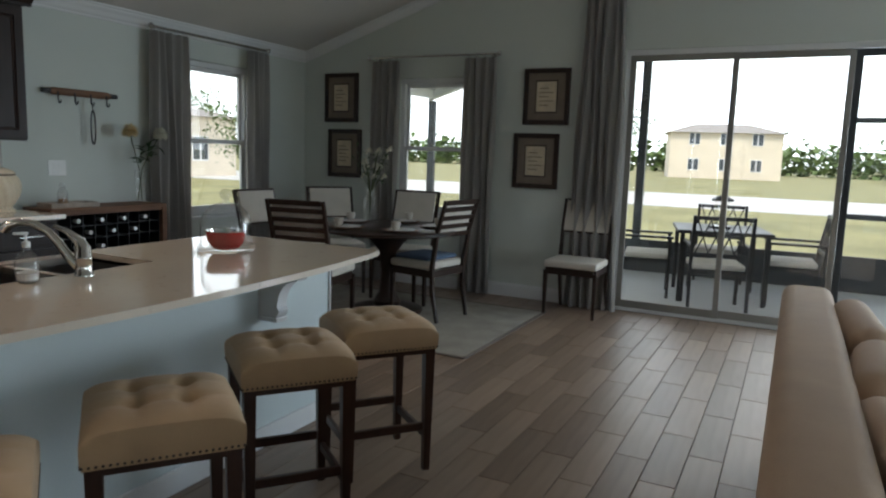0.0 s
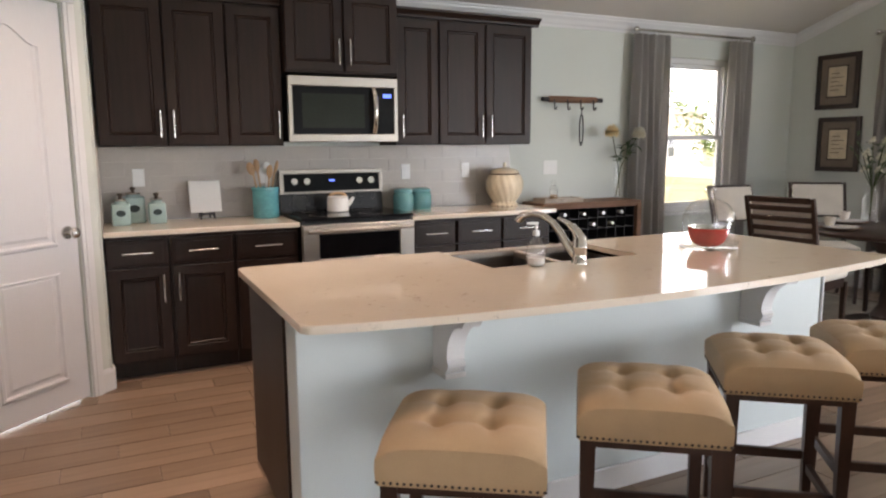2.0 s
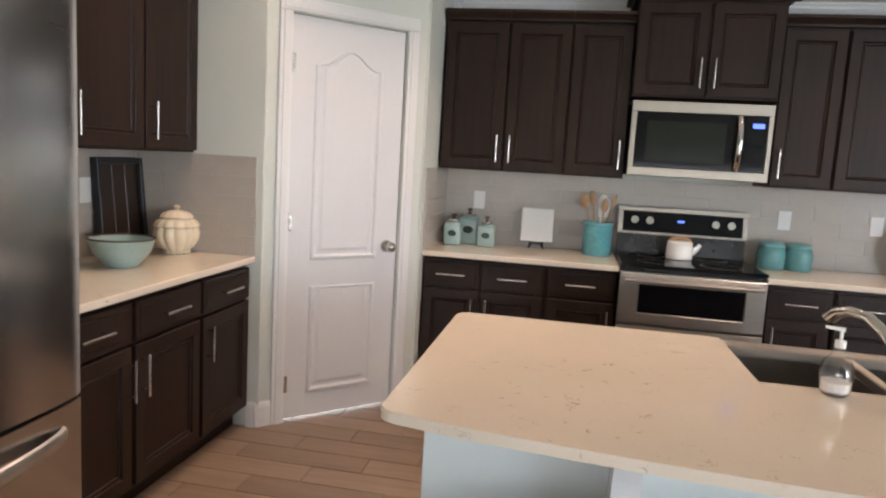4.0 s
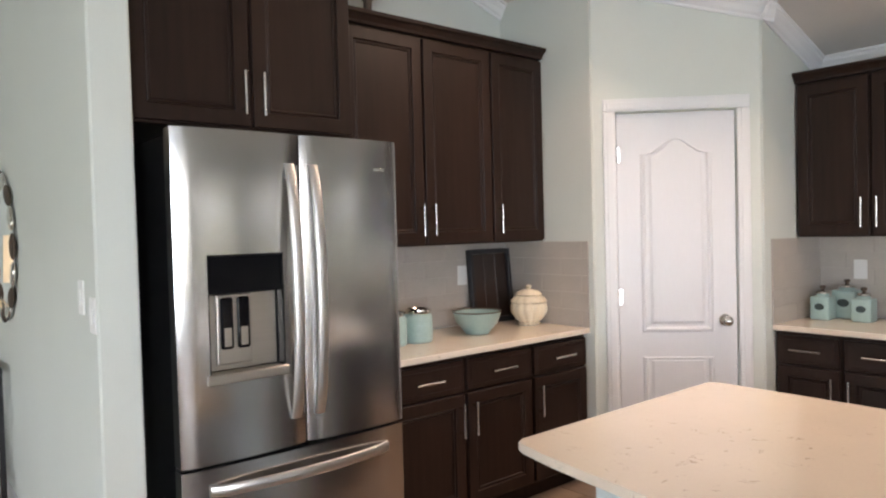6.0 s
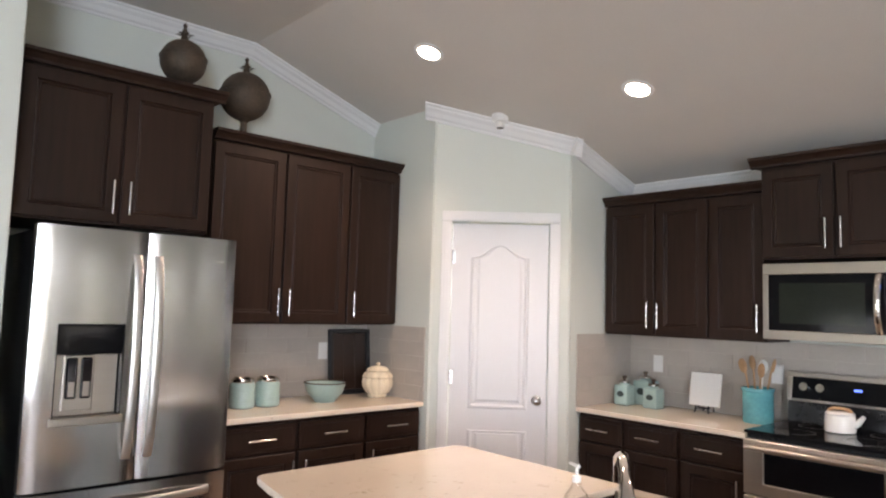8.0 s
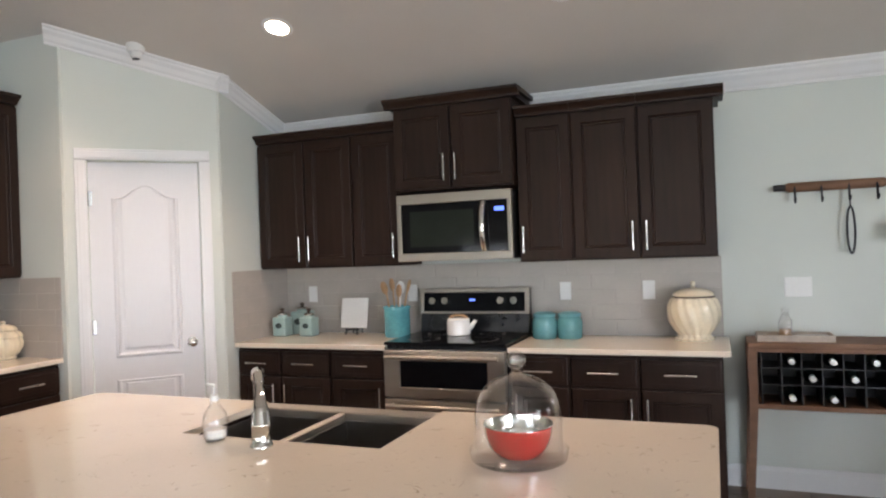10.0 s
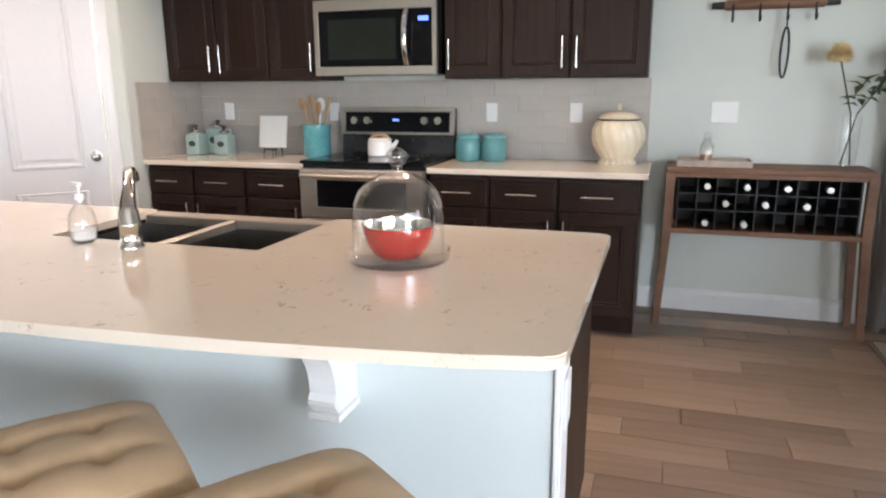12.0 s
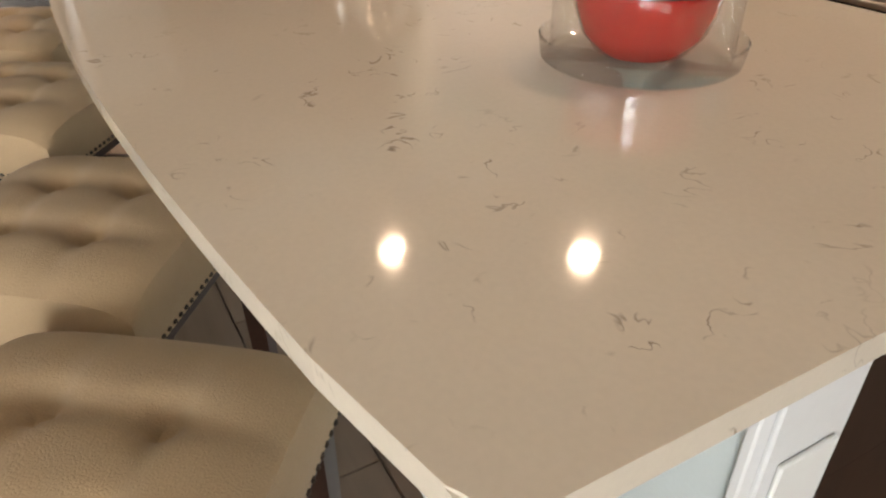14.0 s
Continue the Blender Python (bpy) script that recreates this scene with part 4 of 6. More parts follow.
sink = thing("sink", "double-bowl stainless sink with dark shaded bowls set in island", "sink", pose(0, 0, 0))
bm = bmesh.new()
zt = TOP - 0.008
my = (SX0 + SX1) / 2
box(bm, SX0 + 0.001, SX1 - 0.001, -2.235, -2.158, zt - 0.05, zt, 0.004)
box(bm, my - 0.015, my + 0.015, SY0 + 0.001, -2.236, zt - 0.05, zt - 0.004, 0.004)
part("rim", bm, STEELH, sink, "steel back rim and divider")
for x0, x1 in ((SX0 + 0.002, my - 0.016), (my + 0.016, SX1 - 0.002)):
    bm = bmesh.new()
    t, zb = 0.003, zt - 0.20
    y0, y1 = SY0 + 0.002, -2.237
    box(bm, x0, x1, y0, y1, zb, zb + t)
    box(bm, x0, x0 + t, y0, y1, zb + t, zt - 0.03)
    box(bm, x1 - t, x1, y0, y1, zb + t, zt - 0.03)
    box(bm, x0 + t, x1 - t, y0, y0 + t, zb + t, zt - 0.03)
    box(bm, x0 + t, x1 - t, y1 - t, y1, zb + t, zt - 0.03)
    # steel darkened in its colour for the shade down inside the bowls
    part("bowl", bm, shade("shaded_sink_steel", (0.30, 0.29, 0.28), 0.32, 1.0, vary=0.08, fine=120), sink)
    part("drain", rod(bmesh.new(), ((x0 + x1) / 2, (y0 + y1) / 2, zb + t), ((x0 + x1) / 2, (y0 + y1) / 2, zb + t + 0.004), 0.04, seg=20), CHROME, sink)

fau = thing("faucet", "polished nickel pull-out kitchen faucet with lever handle", "faucet", pose(0.222, -2.715, TOP, 0, 0, 38) @ Matrix.Diagonal((1.1, 1.1, 0.8, 1)))
bm = lathe(bmesh.new(), [(0.031, 0.0), (0.031, 0.006), (0.027, 0.012), (0.026, 0.075), (0.028, 0.078), (0.028, 0.086), (0.026, 0.09), (0.024, 0.13), (0.015, 0.15), (0.0, 0.155)], 20)
part("body", bm, CHROME, fau, smooth=True)
pts = [(0.0, 0.012, 0.03), (0.0, 0.045, 0.085), (0.0, 0.075, 0.15), (0.0, 0.105, 0.20), (0.0, 0.145, 0.235), (0.0, 0.185, 0.242), (0.0, 0.22, 0.228), (0.0, 0.24, 0.20)]
part("spout", tube(bmesh.new(), pts, [0.016, 0.017, 0.016, 0.0155, 0.016, 0.018, 0.019, 0.020], 14), CHROME, fau, "arched pull-out spout", True)
part("lever", tube(bmesh.new(), [(0.0, 0.0, 0.12), (0.0, 0.012, 0.16), (0.0, 0.045, 0.20), (0.0, 0.085, 0.225)], [0.023, 0.019, 0.012, 0.008], 12), CHROME, fau, "slim lever handle", True)

soap = thing("soap_dispenser", "clear glass soap pump bottle, partly full", "soap dispenser", pose(0.03, -2.69, TOP))
part("bottle", lathe(bmesh.new(), [(0.030, 0.0), (0.036, 0.008), (0.040, 0.05), (0.034, 0.085), (0.016, 0.108), (0.013, 0.112), (0.013, 0.122)], 20), GLASS, soap, smooth=True)
part("soap", lathe(bmesh.new(), [(0.029, 0.006), (0.034, 0.012), (0.035, 0.035), (0.0, 0.036)], 16), WHITEC, soap, "white liquid soap")
bm = rod(bmesh.new(), (0, 0, 0.122), (0, 0, 0.14), 0.013)
rod(bm, (0, 0, 0.14), (0, 0, 0.165), 0.004)
rod(bm, (0.008, 0, 0.168), (-0.035, 0.012, 0.170), 0.006, 0.004)
part("pump", bm, PLASTIC, soap, "white pump head", True)

cl = thing("glass_cloche", "clear glass cake dome on a footless glass plate", "cake dome", pose(1.0, -2.645, TOP) @ Matrix.Scale(0.92, 4))
part("plate", lathe(bmesh.new(), [(0.0, 0.001), (0.134, 0.001), (0.140, 0.006), (0.144, 0.034), (0.141, 0.0365)], 48, cap=False), GLASS, cl, smooth=True)
part("dome", lathe(bmesh.new(), [(0.125, 0.0085), (0.127, 0.012), (0.127, 0.13), (0.122, 0.165), (0.108, 0.197), (0.082, 0.224), (0.050, 0.240), (0.022, 0.247), (0.015, 0.254), (0.015, 0.262), (0.0, 0.262)], 48, cap=False), GLASS, cl, smooth=True)
bm = bmesh.new()
bmesh.ops.create_uvsphere(bm, u_segments=24, v_segments=14, radius=0.030, matrix=Matrix.Translation((0, 0, 0.288)) @ Matrix.Diagonal((1, 1, 0.88, 1)))
bmesh.ops.create_uvsphere(bm, u_segments=16, v_segments=10, radius=0.017, matrix=Matrix.Translation((0, 0, 0.288)) @ Matrix.Diagonal((1, 1, 0.88, 1)))
part("knob", bm, GLASS, cl, smooth=True)
bowl = thing("red_bowl", "red enamel bowl with steel lining under the glass dome", "bowl", pose(1.0, -2.645, TOP + 0.008) @ Matrix.Scale(0.91, 4))
part("outer_shell", lathe(bmesh.new(), [(0.0, 0.0), (0.048, 0.0), (0.066, 0.006), (0.088, 0.034), (0.098, 0.066), (0.102, 0.092), (0.100, 0.094)], 44, cap=False), RED, bowl, "glossy red outside", True)
part("lining", lathe(bmesh.new(), [(0.1005, 0.0945), (0.103, 0.096), (0.102, 0.0985), (0.099, 0.098), (0.095, 0.066), (0.084, 0.034), (0.060, 0.010), (0.0, 0.008)], 44, cap=False), CHROME, bowl, "bright steel lining and rim", True)

# ---------- stools ----------


def stool(m):
    ob = thing("bar_stool", "backless stool with tufted tan linen seat and dark legs", "stool", m, "stools at the island")
    w, zt, zb, n = 0.200, 0.676, 0.548, 26
    bm = bmesh.new()
    tufts = [(sx * 0.068, sy * 0.068) for sx in (-1, 1) for sy in (-1, 1)]

    def top(x, y):
        ex, ey = abs(x) / w, abs(y) / w
        z = zt - 0.022 * (ex ** 7 + ey ** 7) - 0.006 * (ex * ex + ey * ey)
        for tx, ty in tufts:
            z -= 0.026 * math.exp(-((x - tx) ** 2 + (y - ty) ** 2) / 0.0006)
        for t0 in (-0.068, 0.068):
            z -= 0.009 * math.exp(-((x - t0) ** 2) / 0.00035) * max(0, 1 - ey ** 3)
            z -= 0.009 * math.exp(-((y - t0) ** 2) / 0.00035) * max(0, 1 - ex ** 3)
        return z

    g = [[bm.verts.new((x, y, top(x, y))) for y in (w * (2 * j / n - 1) for j in range(n + 1))] for x in (w * (2 * i / n - 1) for i in range(n + 1))]
    for i in range(n):
        for j in range(n):
            bm.faces.new((g[i][j], g[i + 1][j], g[i + 1][j + 1], g[i][j + 1]))
    rim = [g[i][0] for i in range(n)] + [g[n][j] for j in range(n)] + [g[i][n] for i in range(n, 0, -1)] + [g[0][j] for j in range(n, 0, -1)]
    prev = rim
    for z, s in ((0.618, 1.022), (0.594, 1.028), (0.568, 1.022), (zb, 1.0)):
        ring = [bm.verts.new((v.co.x * s, v.co.y * s, z)) for v in rim]
        for k in range(len(rim)):
            bm.faces.new((prev[k], prev[(k + 1) % len(rim)], ring[(k + 1) % len(rim)], ring[k]))
        prev = ring
    bm.faces.new(prev)
    seat = part("seat", bm, LINEN, ob, "tufted tan linen seat cushion", True)
    bm = bmesh.new()
    for k in range(25):
        u = -w + 2 * w * k / 24
        for x, y in ((u, -w * 1.012), (u, w * 1.012), (-w * 1.012, u), (w * 1.012, u)):
            bmesh.ops.create_icosphere(bm, subdivisions=1, radius=0.0048, matrix=Matrix.Translation((x, y, zb + 0.010)))
    nh = part("nailhead_trim", bm, BRONZE, seat, "row of small bronze nailheads")
    nh["kind"] = "stuff"
    part("seat_frame", box(bmesh.new(), -w + 0.006, w - 0.006, -w + 0.006, w - 0.006, zb - 0.02, zb - 0.001), LEGW, ob)
    for sx in (-1, 1):
        for sy in (-1, 1):
            bm = bmesh.new()
            x, y = sx * (w - 0.026), sy * (w - 0.026)
            bmesh.ops.create_cone(bm, cap_ends=True, segments=4, radius1=0.020, radius2=0.030, depth=zb - 0.002, matrix=Matrix.Translation((x, y, (zb - 0.002) / 2)) @ Euler((0, 0, radians(45))).to_matrix().to_4x4())
            part("leg", bm, LEGW, ob)
    for z, d in ((0.20, (-w + 0.045, w - 0.045, -w + 0.016, -w + 0.036)), (0.20, (-w + 0.045, w - 0.045, w - 0.036, w - 0.016)), (0.155, (-w + 0.016, -w + 0.036, -w + 0.045, w - 0.045)), (0.155, (w - 0.036, w - 0.016, -w + 0.045, w - 0.045))):
        part("stretcher", box(bmesh.new(), *d, z - 0.018, z + 0.018, 0.003), LEGW, ob)
    return ob


st = stool(pose(-0.655, -3.41, 0, 0, 0, -34))
for x, y, a in ((-0.06, -3.43, -37), (0.587, -3.36, -38), (1.115, -3.415, -38)):
    copy_thing(st, pose(x, y, 0, 0, 0, a))

# ---------- dining ----------
rug = thing("area_rug", "grey-beige woven area rug with dark edge under the dining table", "rug")
part("rug_field", box(bmesh.new(), 2.745, 4.40, -3.08, -0.33, 0.0005, 0.009, 0.003), RUG, rug)
bm = bmesh.new()
for d in ((2.715, 2.744, -3.11, -0.30), (4.401, 4.43, -3.11, -0.30), (2.744, 4.401, -3.11, -3.081), (2.744, 4.401, -0.329, -0.30)):
    box(bm, *d, 0.0005, 0.010, 0.003)
part("binding", bm, RUGE, rug)

TX, TY = 3.62, -1.93
table = thing("dining_table", "round dark wooden dining table set for a meal", "table", pose(TX, TY, 0.009))
part("tabletop", lathe(bmesh.new(), [(0.0, 0.700), (0.57, 0.700), (0.60, 0.712), (0.60, 0.728), (0.585, 0.738), (0.0, 0.738)], 56), DARKW, table, smooth=True)
part("pedestal", lathe(bmesh.new(), [(0.11, 0.06), (0.12, 0.10), (0.07, 0.18), (0.055, 0.35), (0.075, 0.52), (0.13, 0.60), (0.20, 0.66), (0.24, 0.699)], 28), DARKW, table, smooth=True)
part("foot", lathe(bmesh.new(), [(0.30, 0.0), (0.31, 0.02), (0.30, 0.04), (0.20, 0.055), (0.12, 0.0595)], 28), DARKW, table, smooth=True)


def chair(m):
    """Ladder back behind an upholstered pad; it faces local +y."""
    ob = thing("dining_chair", "dark-framed dining chair with cream seat and slatted padded back", "chair", m, "dining chairs")
    w, d = 0.235, 0.225
    z0 = 0.0
    for sx in (-1, 1):
        bm = tube(bmesh.new(), [(sx * (w - 0.015), d - 0.02, z0), (sx * (w - 0.015), d - 0.02, 0.40)], [0.017, 0.024], 4)
        part("front_leg", bm, DARKW, ob)
        bm = tube(bmesh.new(), [(sx * (w - 0.025), -d - 0.035, z0), (sx * (w - 0.02), -d + 0.015, 0.25), (sx * (w - 0.015), -d + 0.02, 0.45), (sx * (w - 0.012), -d - 0.03, 0.75), (sx * (w - 0.008), -d - 0.105, 1.0)], [0.017, 0.021, 0.023, 0.020, 0.016], 4)
        part("back_leg", bm, DARKW, ob)
        part("rail", box(bmesh.new(), sx * (w - 0.02) - 0.011, sx * (w - 0.02) + 0.011, -d + 0.03, d - 0.03, 0.365, 0.425, 0.003), DARKW, ob)
    part("rail", box(bmesh.new(), -w + 0.03, w - 0.03, d - 0.032, d - 0.008, 0.365, 0.425, 0.003), DARKW, ob)
    part("rail", box(bmesh.new(), -w + 0.03, w - 0.03, -d + 0.008, -d + 0.03, 0.365, 0.425, 0.003), DARKW, ob)
    bm = box(bmesh.new(), -w, w, -d + 0.03, d + 0.005, 0.426, 0.49, 0.022, 3)
    part("seat", bm, CREAM, ob, "cream upholstered seat", True)

    def lean(z):
        return -d - 0.03 - 0.075 * (z - 0.75) / 0.25

    for k, z in enumerate((0.715, 0.785, 0.855, 0.925, 0.985)):
        t = Matrix.Translation((0, lean(z) - 0.004, z)) @ Euler((radians(16), 0, 0)).to_matrix().to_4x4()
        part("slat", box(bmesh.new(), -w + 0.026, w - 0.026, -0.007, 0.007, -0.019 - 0.004 * (k == 4), 0.019, 0.003, m=t), DARKW, ob)
    t = Matrix.Translation((0, lean(0.85) + 0.022, 0.85)) @ Euler((radians(16), 0, 0)).to_matrix().to_4x4()
    part("back_pad", box(bmesh.new(), -w + 0.028, w - 0.028, -0.012, 0.012, -0.142, 0.142, 0.008, 2, m=t), CREAM, ob, "cream upholstered back pad", True)
    return ob


ch = chair(pose(3.72, -2.27, 0.0095, 0, 0, 13 - 22))
for x, y, z, a in ((2.86, -1.74, 0.0095, -80), (4.22, -1.72, 0.0095, 95), (4.13, -1.02, 0.0095, 140), (3.32, -1.0, 0.0095, 176), (4.57, -3.32, 0.0005, 90)):
    copy_thing(ch, pose(x, y, z, 0, 0, a))
cu = whole(part("seat_cushion", box(bmesh.new(), -0.2, 0.2, -0.19, 0.19, 0, 0.06, 0.028, 3), BLUEC, smooth=True), "blue-grey cushion lying on a dining chair", "cushion")
cu.matrix_world = pose(3.74, -2.24, 0.501, 0, 0, -9)
cu.scale = (1, 1, 0.6)

TZ = 0.009 + 0.738


def setting_place(x, y, k):
    pl = thing("dinner_plate", "stacked white and tan dinner plates on the table", "plate", pose(x, y, TZ), "place settings")
    part("charger", lathe(bmesh.new(), [(0.0, 0.0), (0.09, 0.0), (0.14, 0.012), (0.14, 0.015), (0.09, 0.006), (0.0, 0.006)], 28), BROWNW, pl, "brown charger plate", True)
    part("plate", lathe(bmesh.new(), [(0.0, 0.0072), (0.07, 0.0072), (0.115, 0.020), (0.115, 0.023), (0.07, 0.012), (0.0, 0.012)], 28), WHITEC, pl, "white plate", True)
    cup = thing("cup", "cream ceramic cup beside a plate", "cup", pose(x + 0.07 * math.cos(k), y + 0.07 * math.sin(k), TZ + 0.0225), "cups on the table")
    part("cup_body", lathe(bmesh.new(), [(0.024, 0.0), (0.034, 0.02), (0.040, 0.065), (0.036, 0.065), (0.030, 0.02), (0.0, 0.008)], 20), CREAM, cup, smooth=True)


for k in range(5):
    a = radians(10 + 72 * k)
    setting_place(TX + 0.40 * math.cos(a), TY + 0.40 * math.sin(a), k)

rnd = random.Random(4)


def leaf(bm, at, d, length, width):
    """A thin folded leaf from its stalk outward."""
    d = Vector(d).normalized()
    s = d.cross(Vector((0, 0, 1)))
    s = s.normalized() if s.length > 0.01 else Vector((1, 0, 0))
    up = s.cross(d)
    at = Vector(at)
    a, b = bm.verts.new(at), bm.verts.new(at + d * length - up * 0.15 * length)
    m1 = bm.verts.new(at + d * length * 0.5 + s * width / 2 + up * 0.1 * length)
    m2 = bm.verts.new(at + d * length * 0.5 - s * width / 2 + up * 0.1 * length)
    c = bm.verts.new(at + d * length * 0.5)
    for f in ((a, m1, c), (m1, b, c), (a, c, m2), (c, b, m2)):
        bm.faces.new(f)


def bloom(bm, at, size, petals):
    """A full flower head: broad petals spread over most of a ball."""
    for k in range(petals):
        a, up = 2.4 * k, 1 - 1.55 * (k + 0.5) / petals
        c = math.sqrt(max(0, 1 - up * up))
        leaf(bm, at, (math.cos(a) * c, math.sin(a) * c, up), size * 0.72, size * 0.62)


vase = thing("flower_vase", "clear glass bottle vase with white blossoms and twigs", "vase", pose(3.80, -1.62, TZ))
part("glass", lathe(bmesh.new(), [(0.055, 0.0), (0.06, 0.02), (0.06, 0.19), (0.03, 0.25), (0.028, 0.29), (0.034, 0.30)], 24, cap=False), GLASS, vase, smooth=True)
stems, blooms, greens = bmesh.new(), bmesh.new(), bmesh.new()
for k in range(22):
    a, sp = rnd.uniform(0, 6.28), rnd.uniform(0.04, 0.20)
    tip = Vector((sp * math.cos(a), sp * math.sin(a), 0.40 + rnd.uniform(0, 0.26)))
    tube(stems, [(0, 0, 0.05), (0.008 * math.cos(a), 0.008 * math.sin(a), 0.28), tuple(tip * 0.75 + Vector((0, 0, 0.1))), tuple(tip)], 0.003, 5)
    if k % 3 < 2:
        bloom(blooms, tip, 0.062, 12)
    for _ in range(3):
        leaf(greens, tip * rnd.uniform(0.8, 0.98) + Vector((0, 0, 0.05 * rnd.random())), (rnd.uniform(-1, 1), rnd.uniform(-1, 1), rnd.uniform(-0.3, 0.7)), 0.06, 0.025)
part("stems", stems, STEM, vase)
part("blossoms", blooms, PETAL, vase, "white blossoms")
part("leaves", greens, LEAF, vase)

# ---------- wine table and the wall above it ----------
wt = thing("wine_table", "rustic brown wooden wine rack table holding dark bottles", "wine rack", pose(1.66, -0.345, 0))
WL, WZ = 1.01, 0.895
part("tabletop", box(bmesh.new(), 0, WL, 0, 0.325, WZ - 0.028, WZ, 0.004), BROWNW, wt)
part("apron", box(bmesh.new(), 0.03, WL - 0.03, 0.01, 0.31, WZ - 0.052, WZ - 0.029, 0.002), BROWNW, wt)
part("rack_bottom", box(bmesh.new(), 0.03, WL - 0.03, 0.01, 0.31, 0.535, 0.56, 0.003), BROWNW, wt)
part("rack_back", box(bmesh.new(), 0.05, WL - 0.05, 0.29, 0.308, 0.561, WZ - 0.053), BLACKM, wt)
for sx in (0.02, WL - 0.02):
    for y in (0.025, 0.295):
        s = -1 if sx < 0.5 else 1
        bm = tube(bmesh.new(), [(sx + s * 0.03, y, 0.0), (sx, y, 0.56), (sx, y, WZ - 0.029)], [0.024, 0.032, 0.032], 4)
        part("leg", bm, BROWNW, wt)
cols, cw = 9, (WL - 0.13) / 9
for k in range(cols + 1):
    part("rack_divider", box(bmesh.new(), 0.065 + k * cw - 0.0025, 0.065 + k * cw + 0.0025, 0.02, 0.285, 0.561, WZ - 0.054), BLACKM, wt)
for z in (0.667, 0.757):
    for k in range(cols):
        part("rack_shelf", box(bmesh.new(), 0.065 + k * cw + 0.003, 0.065 + (k + 1) * cw - 0.003, 0.02, 0.285, z - 0.0025, z + 0.0025), BLACKM, wt)
BOTG = shade("dark_bottle_glass", (0.008, 0.014, 0.012), 0.12, vary=0.2, coat=0.4)
FOIL = shade("bottle_foil", (0.62, 0.62, 0.60), 0.35, 0.6, vary=0.1)
bot = None
for k, row in ((1, 2), (3, 2), (5, 2), (7, 2), (2, 1), (4, 1), (6, 1), (1, 0), (3, 0)):
    m = pose(1.66 + 0.065 + (k + 0.5) * cw, -0.345 + 0.28, (0.5615, 0.6700, 0.7600)[row] + 0.037, 90, 0, 0)
    if bot is None:
        bot = thing("wine_bottle", "dark wine bottle with pale foil lying in the rack", "bottle", m, "bottles in the wine rack")
        part("bottle", lathe(bmesh.new(), [(0.0, 0.0), (0.036, 0.0), (0.037, 0.004), (0.037, 0.17), (0.028, 0.20), (0.0145, 0.22), (0.0145, 0.265)], 18), BOTG, bot, smooth=True)
        part("foil", lathe(bmesh.new(), [(0.0152, 0.225), (0.0152, 0.27), (0.0165, 0.272), (0.0165, 0.28), (0.0, 0.281)], 14), FOIL, bot, smooth=True)
    else:
        copy_thing(bot, m)

tray = thing("serving_tray", "shallow whitewashed wooden tray on the wine table", "tray", pose(1.90, -0.20, WZ))
bm = box(bmesh.new(), -0.19, 0.19, -0.09, 0.09, 0, 0.008)
for d in ((-0.19, 0.19, -0.09, -0.08), (-0.19, 0.19, 0.08, 0.09), (-0.19, -0.18, -0.08, 0.08), (0.18, 0.19, -0.08, 0.08)):
    box(bm, *d, 0.008, 0.035, 0.002)
part("tray_body", bm, shade("whitewashed_wood", (0.42, 0.36, 0.30), 0.7, vary=0.2, fine=40), tray)
jar = thing("glass_jar", "small clear glass jar with stopper standing in tray", "jar", pose(1.86, -0.19, WZ + 0.008))
part("jar_body", lathe(bmesh.new(), [(0.0, 0.0), (0.035, 0.0), (0.037, 0.006), (0.037, 0.10), (0.02, 0.125), (0.022, 0.14), (0.016, 0.14), (0.016, 0.125), (0.033, 0.098), (0.033, 0.008), (0.0, 0.006)], 20), GLASS, jar, smooth=True)
part("stopper", lathe(bmesh.new(), [(0.0155, 0.128), (0.0155, 0.142), (0.022, 0.15), (0.018, 0.17), (0.0, 0.175)], 16), GLASS, jar, smooth=True)
part("corks", lathe(bmesh.new(), [(0.0, 0.008), (0.032, 0.009), (0.032, 0.05), (0.0, 0.055)], 12), UTW, jar)
nap = whole(part("folded_napkin", box(bmesh.new(), -0.08, 0.08, -0.05, 0.05, 0, 0.018, 0.007, 2), WHITEC), "folded white napkin lying in the tray", "napkin")
nap.matrix_world = pose(2.0, -0.20, WZ + 0.0085, 0, 0, 12)

fv = thing("flower_vase", "tall clear glass vase with peach and white roses", "vase", pose(2.55, -0.18, WZ))
part("glass", lathe(bmesh.new(), [(0.0, 0.0), (0.038, 0.0), (0.04, 0.01), (0.045, 0.27), (0.043, 0.271)], 24, cap=False), GLASS, fv, smooth=True)
stems, greens, pe, wh = bmesh.new(), bmesh.new(), bmesh.new(), bmesh.new()
for tip, mesh in (((-0.09, 0.0, 0.575), pe), ((0.20, -0.01, 0.56), wh)):
    tube(stems, [(-tip[0] * 0.15, 0, 0.02), (tip[0] * 0.1, 0, 0.28), (tip[0] * 0.6, 0, 0.44), tip], 0.004, 6)
    bloom(mesh, tip, 0.100, 80)
    bloom(mesh, (tip[0], tip[1], tip[2] + 0.018), 0.075, 50)
for k in range(26):
    u = rnd.uniform(0.0, 1.0)
    at = (-0.02 + 0.17 * u + rnd.uniform(-0.02, 0.02), rnd.uniform(-0.03, 0.03), 0.34 + 0.15 * u + rnd.uniform(-0.04, 0.04))
    leaf(greens, at, (rnd.uniform(-1, 1), rnd.uniform(-1, 1), rnd.uniform(-0.5, 0.6)), 0.095, 0.045)
part("stems", stems, STEM, fv)
part("peach_rose", pe, PEACH, fv, "peach rose head")
part("white_rose", wh, PETAL, fv, "white rose head")
part("leaves", greens, LEAF, fv)

